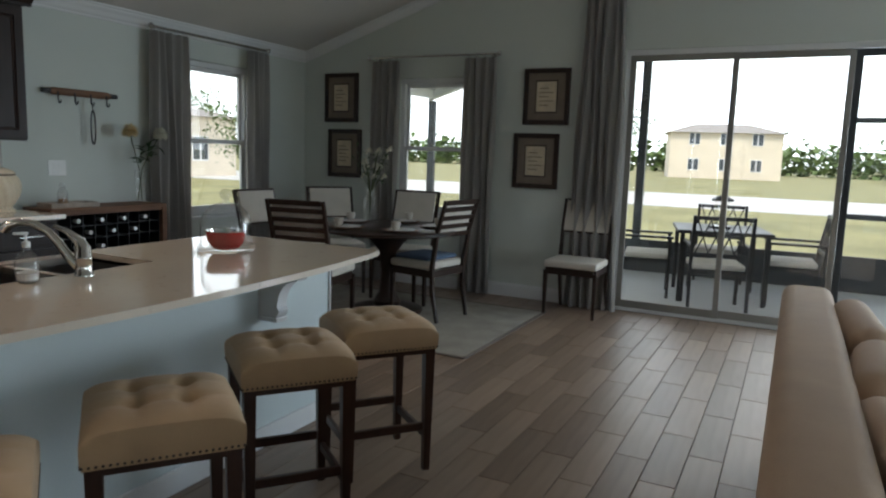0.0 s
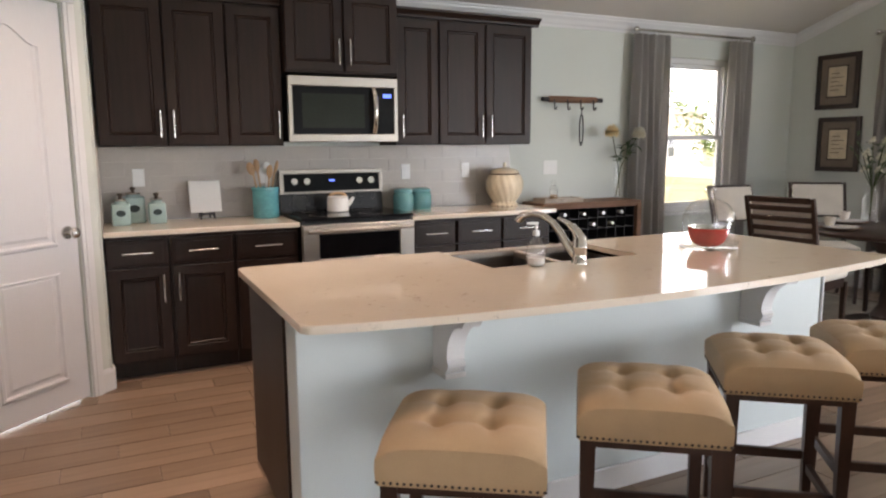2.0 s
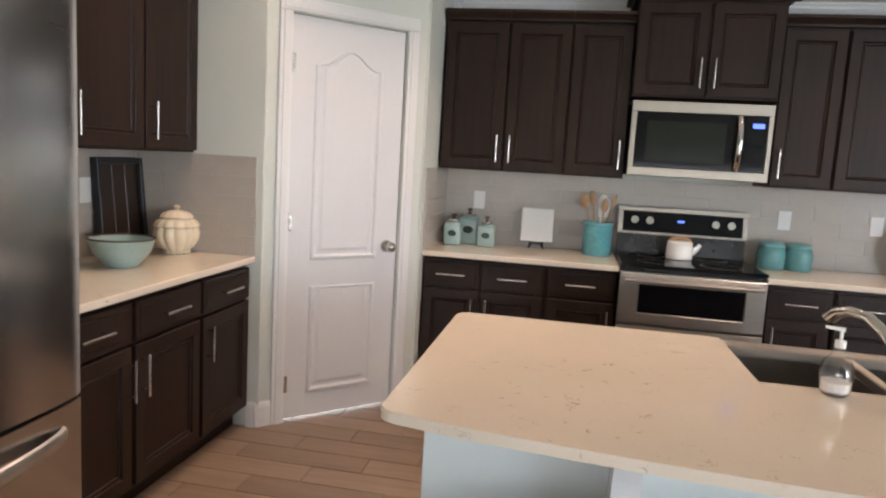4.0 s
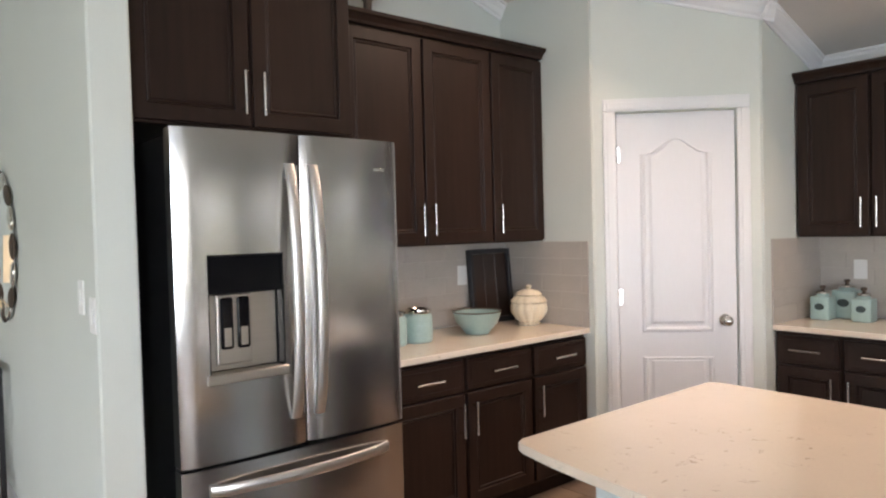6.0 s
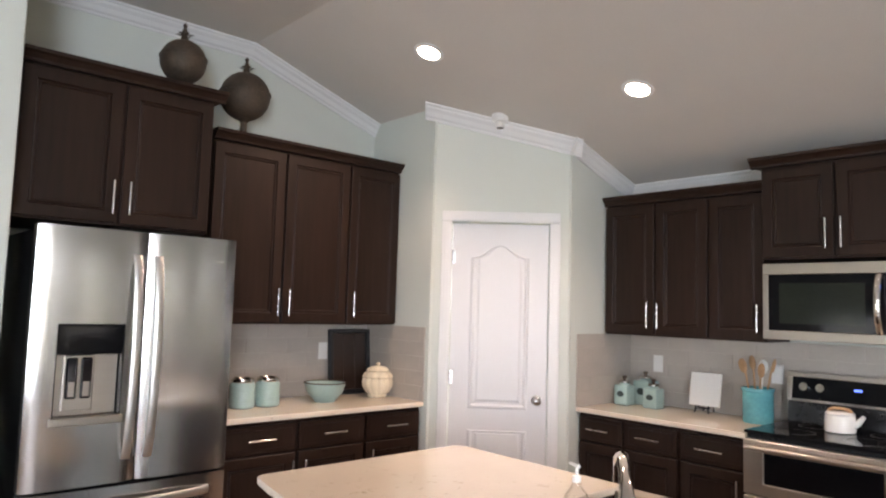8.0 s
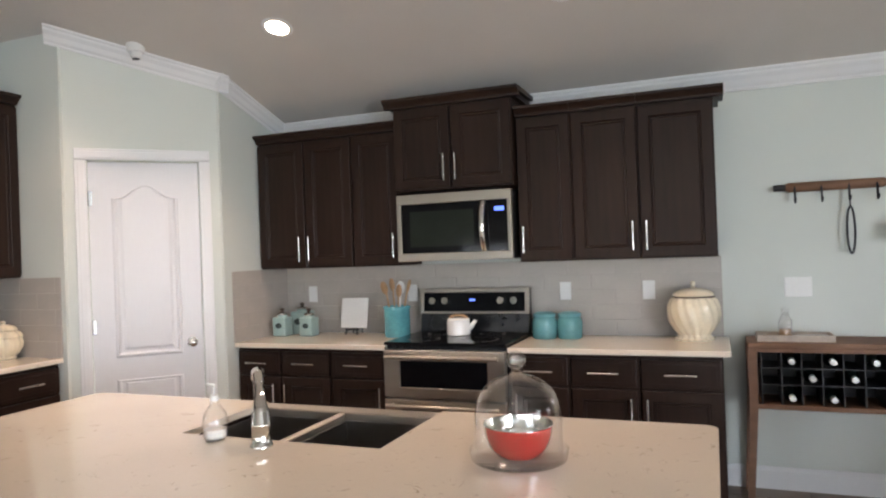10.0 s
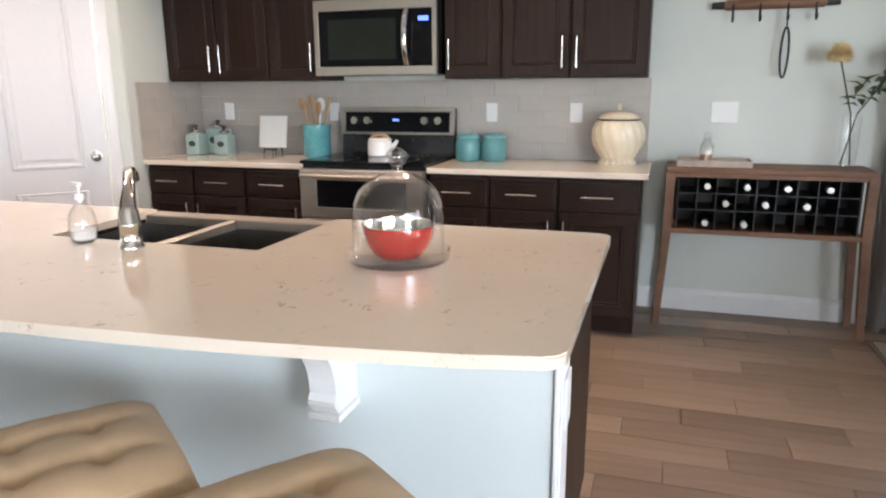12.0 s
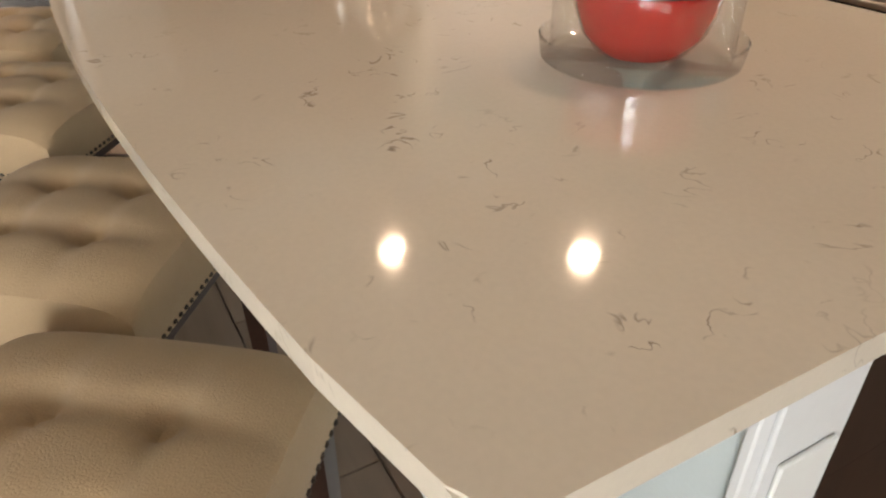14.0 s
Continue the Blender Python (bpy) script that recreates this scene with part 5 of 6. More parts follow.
hr = thing("hook_rail", "dark turned wooden rail with four black hooks", "hook rail", pose(2.15, 0, 1.745))
part("rail", tube(bmesh.new(), [(-0.305, -0.032, 0), (-0.25, -0.032, 0), (-0.235, -0.032, 0), (0.235, -0.032, 0), (0.25, -0.032, 0), (0.305, -0.032, 0)], [0.016, 0.019, 0.028, 0.028, 0.019, 0.016], 12), BROWNW, hr, "brown wooden roller", True)
for s in (-1, 1):
    part("end_knob", rod(bmesh.new(), (s * 0.25, -0.032, 0), (s * 0.312, -0.032, 0), 0.0205, 0.018, 14), BLACKM, hr, smooth=True)
    part("bracket", rod(bmesh.new(), (s * 0.2, -0.032, 0), (s * 0.2, -0.001, 0), 0.012), BLACKM, hr)
for x in (-0.205, -0.07, 0.065, 0.20):
    part("hook", tube(bmesh.new(), [(x, -0.05, 0.01), (x, -0.062, -0.02), (x, -0.062, -0.07), (x, -0.072, -0.088), (x, -0.09, -0.08), (x, -0.094, -0.062)], 0.006, 8), BLACKM, hr, smooth=True)
sp = thing("hanging_loop", "dark metal loop tool hanging from a hook", "utensil", pose(2.215, -0.075, 1.66))
bm = tube(bmesh.new(), [(0.019 * math.sin(2 * math.pi * k / 24), 0, -0.17 + 0.13 * math.cos(2 * math.pi * k / 24)) for k in range(25)], 0.006, 8)
part("loop", bm, BLACKM, sp, smooth=True)
part("hanger", rod(bmesh.new(), (0, 0, -0.045), (0, 0.0, 0.0), 0.004), BLACKM, sp)


def plate_cover(m, gang=1, name="outlet"):
    ob = thing(name, "white wall " + ("outlet cover" if name == "outlet" else "switch cover"), name, m, "wall plates")
    w = 0.035 * gang + 0.002
    part("cover", box(bmesh.new(), -w, w, -0.006, -0.0005, -0.058, 0.058, 0.003), PLASTIC, ob)
    for k in range(gang):
        x = (k - (gang - 1) / 2) * 0.046
        if name == "outlet":
            for z in (-0.026, 0.026):
                part("socket", box(bmesh.new(), x - 0.013, x + 0.013, -0.0085, -0.0062, z - 0.015, z + 0.015, 0.001), PLASTIC, ob)
        else:
            part("rocker", box(bmesh.new(), x - 0.012, x + 0.012, -0.012, -0.0062, -0.028, 0.028, 0.003), PLASTIC, ob)
    return ob


for x in (-1.283, 0.606, 1.124):
    plate_cover(pose(x, -0.0095, 1.17))
plate_cover(pose(-0.47, -0.0095, 1.17))
plate_cover(pose(1.95, 0, 1.175), 2)
plate_cover(pose(FRIDGE_X + 0.0095, -1.763, 1.19, 0, 0, 90))
plate_cover(pose(-2.28, -3.965, 1.27), 1, "light switch")
plate_cover(pose(-2.13, -3.965, 1.22), 1, "light switch")

# ---------- things on the counters ----------
for x, y, s in ((-1.405, -0.24, 1.0), (-1.325, -0.10, 1.22), (-1.195, -0.22, 0.97)):
    cn = thing("canister", "mint ceramic canister with dark oval label and knob lid", "canister", pose(x, y, TOP), "mint canisters")
    w, h = 0.053 * s, 0.135 * s
    bm = box(bmesh.new(), -w, w, -w, w, 0, h, 0.010, 3)
    lathe(bm, [(w * 0.72, h - 0.002), (w * 0.66, h + 0.006), (w * 0.60, h + 0.012)], 20)
    part("jar", bm, MINT, cn, smooth=True)
    bm = lathe(bmesh.new(), [(0.0, 0.0), (0.027 * s, 0.0), (0.026 * s, 0.0015), (0.0, 0.0018)], 24)
    bmesh.ops.transform(bm, verts=bm.verts, matrix=Matrix.Translation((0, -w - 0.0003, h * 0.56)) @ Euler((radians(90), 0, 0)).to_matrix().to_4x4() @ Matrix.Diagonal((1, 0.72, 1, 1)))
    part("label_patch", bm, LINER, cn, "dark oval label")
    part("lid", lathe(bmesh.new(), [(w * 0.62, h + 0.0125), (w * 0.70, h + 0.017), (w * 0.66, h + 0.026), (0.016, h + 0.034)], 20), NICKEL, cn, "metal lid", True)
    part("lid_knob", lathe(bmesh.new(), [(0.010, h + 0.0335), (0.009, h + 0.040), (0.017, h + 0.050), (0.015, h + 0.060), (0.0, h + 0.064)], 16), BRONZE, cn, "dark round lid knob", True)

es = thing("plate_easel", "white square plate standing on a small black easel", "decorative plate", pose(-0.885, -0.13, TOP, 0, 0, 4))
t = Matrix.Translation((0, 0, 0.045)) @ Euler((radians(-12), 0, 0)).to_matrix().to_4x4()
part("plate", box(bmesh.new(), -0.102, 0.102, -0.006, 0.006, 0, 0.215, 0.005, 2, m=t), WHITEC, es, "plain white square plate")
bm = bmesh.new()
for s in (-1, 1):
    tube(bm, [(s * 0.035, 0.07, 0.004), (s * 0.03, 0.05, 0.10), (s * 0.03, 0.02, 0.05), (s * 0.035, -0.03, 0.035), (s * 0.045, -0.045, 0.005), (s * 0.04, -0.035, 0.05)], 0.005, 6)
rod(bm, (-0.045, -0.02, 0.036), (0.045, -0.02, 0.036), 0.006)
part("easel", bm, BLACKM, es, "black wire easel")

ck = thing("utensil_crock", "teal glazed crock filled with wooden kitchen utensils", "crock", pose(-0.508, -0.205, TOP))
part("crock", lathe(bmesh.new(), [(0.0, 0.0), (0.082, 0.0), (0.088, 0.008), (0.088, 0.185), (0.094, 0.19), (0.094, 0.207), (0.082, 0.207), (0.080, 0.02), (0.0, 0.012)], 32), TEAL, ck, smooth=True)
for k, (dx, dy, h, r) in enumerate(((-0.09, 0.0, 0.33, 0.026), (-0.045, 0.03, 0.35, 0.02), (0.02, 0.03, 0.33, 0.03), (0.085, 0.02, 0.34, 0.012), (0.03, -0.02, 0.31, 0.022))):
    bm = rod(bmesh.new(), (dx * 0.2, dy * 0.2, 0.015), (dx * 0.85, dy, h - 0.03), 0.006, seg=8)
    bmesh.ops.create_uvsphere(bm, u_segments=12, v_segments=8, radius=1.0, matrix=Matrix.Translation((dx, dy, h)) @ Euler((0, dx * 3, 0)).to_matrix().to_4x4() @ Matrix.Diagonal((r, 0.007, 0.045, 1)))
    part("utensil", bm, PLASTIC if k == 2 else UTW, ck, "", True)

kt = thing("kettle", "small white enamel kettle with wooden lid on the cooktop", "kettle", pose(-0.03, -0.30, 0.9162) @ Matrix.Scale(0.9, 4))
part("body", lathe(bmesh.new(), [(0.0, 0.0), (0.078, 0.0), (0.084, 0.006), (0.083, 0.088), (0.079, 0.100)], 32), WHITEC, kt, smooth=True)
part("lid", lathe(bmesh.new(), [(0.079, 0.1005), (0.082, 0.108), (0.070, 0.120), (0.0, 0.124)], 28), WHITEC, kt, smooth=True)
part("grip", tube(bmesh.new(), [(0.062 * math.cos(math.pi * k / 10), 0, 0.118 + 0.022 * math.sin(math.pi * k / 10)) for k in range(11)], 0.010, 10), UTW, kt, "light wooden lid grip", True)
part("spout", tube(bmesh.new(), [(0.070, 0, 0.045), (0.100, 0, 0.066), (0.128, 0, 0.104)], [0.024, 0.018, 0.012], 12), WHITEC, kt, smooth=True)

for x, y in ((0.505, -0.20), (0.66, -0.18)):
    gj = thing("glass_canister", "aqua glass canister with lid on the counter", "canister", pose(x, y, TOP), "aqua glass canisters")
    part("jar", lathe(bmesh.new(), [(0.0, 0.0), (0.07, 0.0), (0.078, 0.01), (0.08, 0.10), (0.07, 0.13), (0.066, 0.135), (0.064, 0.13), (0.073, 0.10), (0.071, 0.014), (0.0, 0.01)], 28), AQUA, gj, smooth=True)
    part("lid", lathe(bmesh.new(), [(0.0, 0.136), (0.070, 0.136), (0.072, 0.15), (0.05, 0.162), (0.0, 0.165)], 28), shade("pale_teal_lid", (0.14, 0.37, 0.40), 0.3), gj, "teal lid", True)

gp = thing("ginger_jar", "large ivory ceramic ginger jar with faceted body and lid", "jar", pose(1.385, -0.19, TOP))
part("body", lathe(bmesh.new(), [(0.0, 0.0), (0.098, 0.0), (0.100, 0.010), (0.086, 0.022), (0.084, 0.034), (0.104, 0.062), (0.128, 0.105), (0.138, 0.150), (0.136, 0.195), (0.122, 0.232), (0.108, 0.246)], 160, ribs=16, rib=0.10, twist=16), IVORY, gp, smooth=True)
part("rim_line", lathe(bmesh.new(), [(0.112, 0.2465), (0.119, 0.248), (0.119, 0.253), (0.112, 0.2545)], 40), BRONZE, gp, "thin dark rim line", True)
part("lid", lathe(bmesh.new(), [(0.114, 0.255), (0.117, 0.262), (0.095, 0.283), (0.045, 0.298), (0.014, 0.302), (0.011, 0.312), (0.016, 0.322), (0.013, 0.338), (0.0, 0.342)], 36), IVORY, gp, smooth=True)

for y in (-2.50, -2.335):
    sc = thing("square_canister", "pale mint glass canister with steel lid", "canister", pose(-2.56, y, TOP), "mint glass canisters")
    part("jar", lathe(bmesh.new(), [(0.0, 0.0), (0.066, 0.0), (0.074, 0.008), (0.076, 0.06), (0.074, 0.135), (0.062, 0.150)], 32), MINT, sc, smooth=True)
    part("lid", lathe(bmesh.new(), [(0.0, 0.1505), (0.066, 0.1505), (0.068, 0.156), (0.066, 0.170), (0.056, 0.175), (0.052, 0.170), (0.0, 0.170)], 28), CHROME, sc, "steel lid", True)
pb = thing("mixing_bowl", "pale mint ceramic bowl with dark rim", "bowl", pose(-2.55, -1.93, TOP))
part("bowl", lathe(bmesh.new(), [(0.0, 0.0), (0.065, 0.0), (0.07, 0.008), (0.115, 0.06), (0.135, 0.118), (0.131, 0.118), (0.108, 0.06), (0.06, 0.014), (0.0, 0.012)], 36), MINT, pb, smooth=True)
part("rim", lathe(bmesh.new(), [(0.130, 0.1185), (0.137, 0.1185), (0.137, 0.125), (0.130, 0.125), (0.130, 0.1185)], 36, cap=False), BRONZE, pb)
cj = thing("cookie_jar", "cream ceramic pumpkin-shaped jar with lid", "jar", pose(-2.56, -1.50, TOP))
part("body", lathe(bmesh.new(), [(0.0, 0.0), (0.055, 0.0), (0.062, 0.008), (0.056, 0.020), (0.078, 0.040), (0.098, 0.075), (0.101, 0.105), (0.094, 0.130), (0.100, 0.140), (0.088, 0.162), (0.068, 0.174)], 120, ribs=12, rib=0.10, twist=5), IVORY, cj, smooth=True)
part("lid", lathe(bmesh.new(), [(0.070, 0.1745), (0.076, 0.182), (0.062, 0.200), (0.026, 0.212), (0.012, 0.214), (0.012, 0.222), (0.019, 0.232), (0.0, 0.243)], 96, ribs=12, rib=0.06), IVORY, cj, smooth=True)
tb = thing("wooden_tray", "dark framed wooden tray leaning against the backsplash", "tray", pose(FRIDGE_X + 0.075, -1.56, TOP, 0, -5, 0))
bm = bmesh.new()
for d in ((-0.17, -0.145, 0.0, 0.455), (0.145, 0.17, 0.0, 0.455), (-0.145, 0.145, 0.0, 0.03), (-0.145, 0.145, 0.425, 0.455)):
    box(bm, -0.028, 0.012, d[0], d[1], d[2], d[3], 0.003)
part("frame", bm, BLACKM, tb)
for k in range(3):
    part("board", box(bmesh.new(), -0.02, -0.008, -0.1445 + 0.0965 * k, -0.1445 + 0.0955 * (k + 1), 0.031, 0.424, 0.002), DARKW, tb)


def ornament(x, y, z, r, foot):
    ob = thing("metal_orb", "aged bronze metal orb with crown finial on cabinet", "ornament", pose(x, y, z), "bronze orbs")
    bm = bmesh.new()
    bmesh.ops.create_uvsphere(bm, u_segments=32, v_segments=18, radius=r, matrix=Matrix.Translation((0, 0, r + foot)))
    part("orb", bm, BRONZE, ob, smooth=True)
    part("band", lathe(bmesh.new(), [(r * 0.985, r + foot + 0.015), (r * 1.035, r + foot + 0.013), (r * 1.035, r + foot + 0.025), (r * 0.98, r + foot + 0.027)], 32), BRONZE, ob)
    part("base", lathe(bmesh.new(), [(r * 0.45, 0.0), (r * 0.42, 0.012), (r * 0.14, 0.02), (r * 0.14, foot - 0.012), (r * 0.3, foot + 0.012)], 20), BRONZE, ob)
    top = 2 * r + foot - 0.002
    part("finial", lathe(bmesh.new(), [(0.022, top - 0.004), (0.02, top + 0.02), (0.010, top + 0.03), (0.016, top + 0.05), (0.008, top + 0.07), (0.013, top + 0.085), (0.0, top + 0.105)], 16), BRONZE, ob, smooth=True)
    bm = bmesh.new()
    for k in range(6):
        a = k * math.pi / 3
        leaf(bm, (0.012 * math.cos(a), 0.012 * math.sin(a), top + 0.015), (math.cos(a), math.sin(a), 0.7), 0.045, 0.028)
    part("crown_leaves", bm, BRONZE, ob)


ornament(-2.40, -3.03, 2.643, 0.122, 0.055)
ornament(-2.60, -2.565, 2.523, 0.150, 0.10)

# ---------- ceiling fixtures ----------


def downlight(x, y):
    z = ceil_z(y)
    m = Matrix.Translation((x, y, z)) @ Euler((math.atan(-SLOPE) if y > -2.41 else 0, 0, 0)).to_matrix().to_4x4()
    ob = thing("recessed_light", "round recessed ceiling light, switched on", "ceiling light", m, "recessed lights")
    part("trim_ring", lathe(bmesh.new(), [(0.066, -0.002), (0.066, -0.007), (0.088, -0.005), (0.092, -0.001), (0.066, -0.001)], 32, cap=False), TRIM, ob)
    part("lens", lathe(bmesh.new(), [(0.0, -0.0035), (0.065, -0.0035), (0.065, -0.001), (0.0, -0.001)], 32), LED, ob)
    lamp("recessed_lamp", "AREA", m @ Matrix.Translation((0, 0, -0.015)), 7.0, (1.0, 0.77, 0.60), shape="DISK", size=0.13, spread=radians(120))


for x, y in ((-1.725, -1.835), (-0.79, -1.075), (0.838, -0.976)):
    downlight(x, y)
sd = thing("smoke_detector", "small white round detector on the crown moulding", "smoke detector", pose(-1.80, -1.13, ceil_z(-1.13) - 0.035))
part("base", lathe(bmesh.new(), [(0.0, 0.0), (0.052, 0.0), (0.056, 0.03), (0.056, 0.05)], 24), PLASTIC, sd, smooth=True)
part("sensor", lathe(bmesh.new(), [(0.0, -0.04), (0.028, -0.036), (0.036, -0.001), (0.0, -0.001)], 20), PLASTIC, sd, smooth=True)
part("vent", lathe(bmesh.new(), [(0.0, -0.046), (0.02, -0.045), (0.024, -0.041), (0.0, -0.0405)], 16), BLACKM, sd)

# ---------- sofa ----------
so = thing("sofa", "tan upholstered sofa seen from behind with loose cushions", "sofa", pose(0.85, -4.985, 0))
bm = box(bmesh.new(), -1.2, 1.2, -0.20, 0.0, 0.06, 0.85, 0.05, 4)
part("back", bm, SOFA, so, smooth=True)
part("base", box(bmesh.new(), -1.19, 1.19, -0.92, -0.202, 0.06, 0.30, 0.02, 2), SOFA, so, smooth=True)
for s in (-1, 1):
    part("arm", box(bmesh.new(), min(s * 1.2, s * 1.0), max(s * 1.2, s * 1.0), -0.93, -0.203, 0.302, 0.62, 0.05, 3), SOFA, so, smooth=True)
    part("seat_cushion", box(bmesh.new(), min(0.004 * s, 0.99 * s), max(0.004 * s, 0.99 * s), -0.90, -0.24, 0.302, 0.46, 0.04, 3), SOFA, so, smooth=True)
    for y in (-0.85, -0.08):
        part("foot", rod(bmesh.new(), (s * 1.1, y, 0.0), (s * 1.1, y, 0.062), 0.025), DARKW, so)
for x, a, w in ((-0.62, 6, 0.30), (0.0, -5, 0.27), (0.62, 4, 0.30)):
    bm = box(bmesh.new(), -w, w, -0.085, 0.085, 0, 0.40, 0.075, 4)
    for v in bm.verts:
        u, q = v.co.x / w, v.co.z / 0.40
        v.co.y *= 1 - 0.35 * (abs(u) ** 3) + 0.1 * noise.noise((v.co.x * 9, v.co.z * 9, x))
        v.co.z += 0.02 * noise.noise((v.co.x * 6, x, 2.0))
    pc = whole(part("sofa_cushion", bm, SOFA, smooth=True), "plump tan back cushion leaning on the sofa", "cushion", "sofa cushions")
    pc.matrix_world = pose(0.85 + x, -5.33, 0.462, -14, 0, a)

# ---------- hall ----------
co = thing("console_table", "black metal console table with two shelves in hall", "console table", pose(-3.98, -4.0, 0))
CL, CD = 1.15, 0.36
part("tabletop", box(bmesh.new(), -CL, 0, -CD, 0, 0.765, 0.80, 0.003), BLACKM, co)
part("shelf", box(bmesh.new(), -CL + 0.02, -0.02, -CD + 0.02, -0.02, 0.22, 0.245, 0.002), BLACKM, co)
for x in (-CL + 0.015, -0.015):
    for y in (-CD + 0.015, -0.015):
        part("leg", box(bmesh.new(), x - 0.013, x + 0.013, y - 0.013, y + 0.013, 0, 0.764, 0.002), BLACKM, co)
tl = thing("table_lamp", "clear glass table lamp with lit cream drum shade", "lamp", pose(-4.20, -4.19, 0.80))
part("base", lathe(bmesh.new(), [(0.0, 0.0), (0.09, 0.0), (0.10, 0.02), (0.085, 0.06), (0.05, 0.14), (0.042, 0.26), (0.06, 0.33), (0.03, 0.36), (0.012, 0.38), (0.0, 0.38)], 28), GLASS, tl, smooth=True)
part("stem", rod(bmesh.new(), (0, 0, 0.38), (0, 0, 0.72), 0.006), NICKEL, tl)
part("shade", lathe(bmesh.new(), [(0.185, 0.44), (0.175, 0.70), (0.171, 0.70), (0.181, 0.44), (0.185, 0.44)], 40, cap=False), SHADEF, tl, "lit cream fabric drum shade", True)
lamp("table_lamp_bulb", "POINT", Matrix.Translation((-4.20, -4.19, 1.38)), 12, (1.0, 0.80, 0.58))
mi = thing("wall_mirror", "round wall mirror with scalloped silver frame", "mirror", pose(-3.93, -3.967, 1.44, 90, 0, 0))
part("glass", lathe(bmesh.new(), [(0.0, 0.006), (0.315, 0.006), (0.315, 0.012), (0.0, 0.012)], 48), MIRROR, mi)
for k in range(16):
    a = 2 * math.pi * k / 16
    bm = bmesh.new()
    bmesh.ops.create_uvsphere(bm, u_segments=12, v_segments=8, radius=1.0, matrix=Matrix.Translation((0.355 * math.cos(a), 0.355 * math.sin(a), 0.018)) @ Euler((0, 0, a)).to_matrix().to_4x4() @ Matrix.Diagonal((0.042, 0.066, 0.016, 1)))
    part("scallop", bm, CHROME if k % 2 else BRONZE, mi, smooth=True)
for x, w, h, mt, lab in ((-4.12, 0.05, 0.24, WHITEC, "white hardback book standing on the lower shelf"), (-4.20, 0.06, 0.27, BROWNW, "brown decorative box standing on the lower shelf")):
    bk = whole(part("book" if mt is WHITEC else "decorative_box", box(bmesh.new(), -w / 2, w / 2, -0.09, 0.09, 0, h, 0.003), mt), lab, "book" if mt is WHITEC else "box")
    bk.matrix_world = pose(x, -4.17, 0.246)

# ---------- lanai and outside ----------
whole(part("pavement", box(bmesh.new(), DINE_X + 0.141, 7.72, -7.2, 0.15, -0.30, -0.03), CONC), "pale concrete lanai slab outside the sliding door", "patio", kind="structure")
scr = thing("lanai_screen", "dark bronze framed screen enclosure around the lanai", "screen enclosure")


def eave(y):
    return 2.10 + SLOPE * min(-y, 2.41)


for y in (-0.19, -3.22, -5.47, -6.45, -7.15):
    part("post", box(bmesh.new(), 7.57, 7.64, y - 0.05, y + 0.05, -0.03, eave(y) - 0.02, 0.003), BRONZEF, scr)
bm = box(bmesh.new(), 7.59, 7.62, -7.1, -0.241, -0.029, 0.38)
part("kick_rail", bm, BRONZEF, scr)
bm = prism(bmesh.new(), [(-0.14, eave(-0.14)), (-2.41, eave(-2.41)), (-7.2, eave(-3)), (-7.2, eave(-3) + 0.12), (-2.41, eave(-2.41) + 0.12), (-0.14, eave(-0.14) + 0.12)], "x", 7.56, 7.65)
part("top_beam", bm, TRIM, scr, "white beam rising with the roof")
bm = prism(bmesh.new(), [(-0.14, eave(-0.14) + 0.122), (-2.41, eave(-2.41) + 0.122), (-7.2, eave(-3) + 0.122), (-7.2, eave(-3) + 0.18), (-2.41, eave(-2.41) + 0.18), (-0.14, eave(-0.14) + 0.18)], "x", DINE_X + 0.142, 7.75)
setting("ceiling_lanai", bm, TRIM, "white painted sloping lanai ceiling", "ceiling")
for z in (0.83, 1.90):
    part("door_rail", box(bmesh.new(), 7.58, 7.63, -6.40, -5.52, z - 0.03, z + 0.03), BRONZEF, scr)
part("side_beam", box(bmesh.new(), DINE_X + 0.142, 7.559, -0.23, -0.15, 2.17, 2.29), TRIM, scr)


def patio_chair(m):
    ob = thing("patio_chair", "dark metal patio armchair with lattice back and cushion", "chair", m, "patio chairs")
    w = 0.26
    for sx in (-1, 1):
        part("front_leg", box(bmesh.new(), sx * w - 0.016, sx * w + 0.016, 0.22, 0.252, 0, 0.62, 0.003), BLACKM, ob)
        part("back_leg", tube(bmesh.new(), [(sx * w, -0.28, 0), (sx * w, -0.24, 0.42), (sx * w, -0.33, 0.92)], 0.021, 4), BLACKM, ob)
        part("arm", box(bmesh.new(), sx * w - 0.022, sx * w + 0.022, -0.27, 0.27, 0.621, 0.645, 0.004), BLACKM, ob)
    part("seat_frame", box(bmesh.new(), -w + 0.018, w - 0.018, -0.22, 0.25, 0.36, 0.40), BLACKM, ob)
    part("cushion", box(bmesh.new(), -w + 0.02, w - 0.02, -0.21, 0.25, 0.401, 0.46, 0.02, 2), CREAM, ob, "pale seat cushion", True)
    for z0 in (0.55, 0.90):
        y = -0.24 - 0.09 * (z0 - 0.42) / 0.5
        part("back_rail", box(bmesh.new(), -w + 0.02, w - 0.02, y - 0.012, y + 0.012, z0 - 0.018, z0 + 0.018), BLACKM, ob)
    bm = bmesh.new()
    for k in range(4):
        x0 = -w + 0.03 + k * 0.115
        for a, b in ((x0, x0 + 0.115), (x0 + 0.115, x0)):
            rod(bm, (a, -0.268, 0.565), (b, -0.322, 0.885), 0.007, seg=6)
    part("lattice", bm, BLACKM, ob)
    return ob


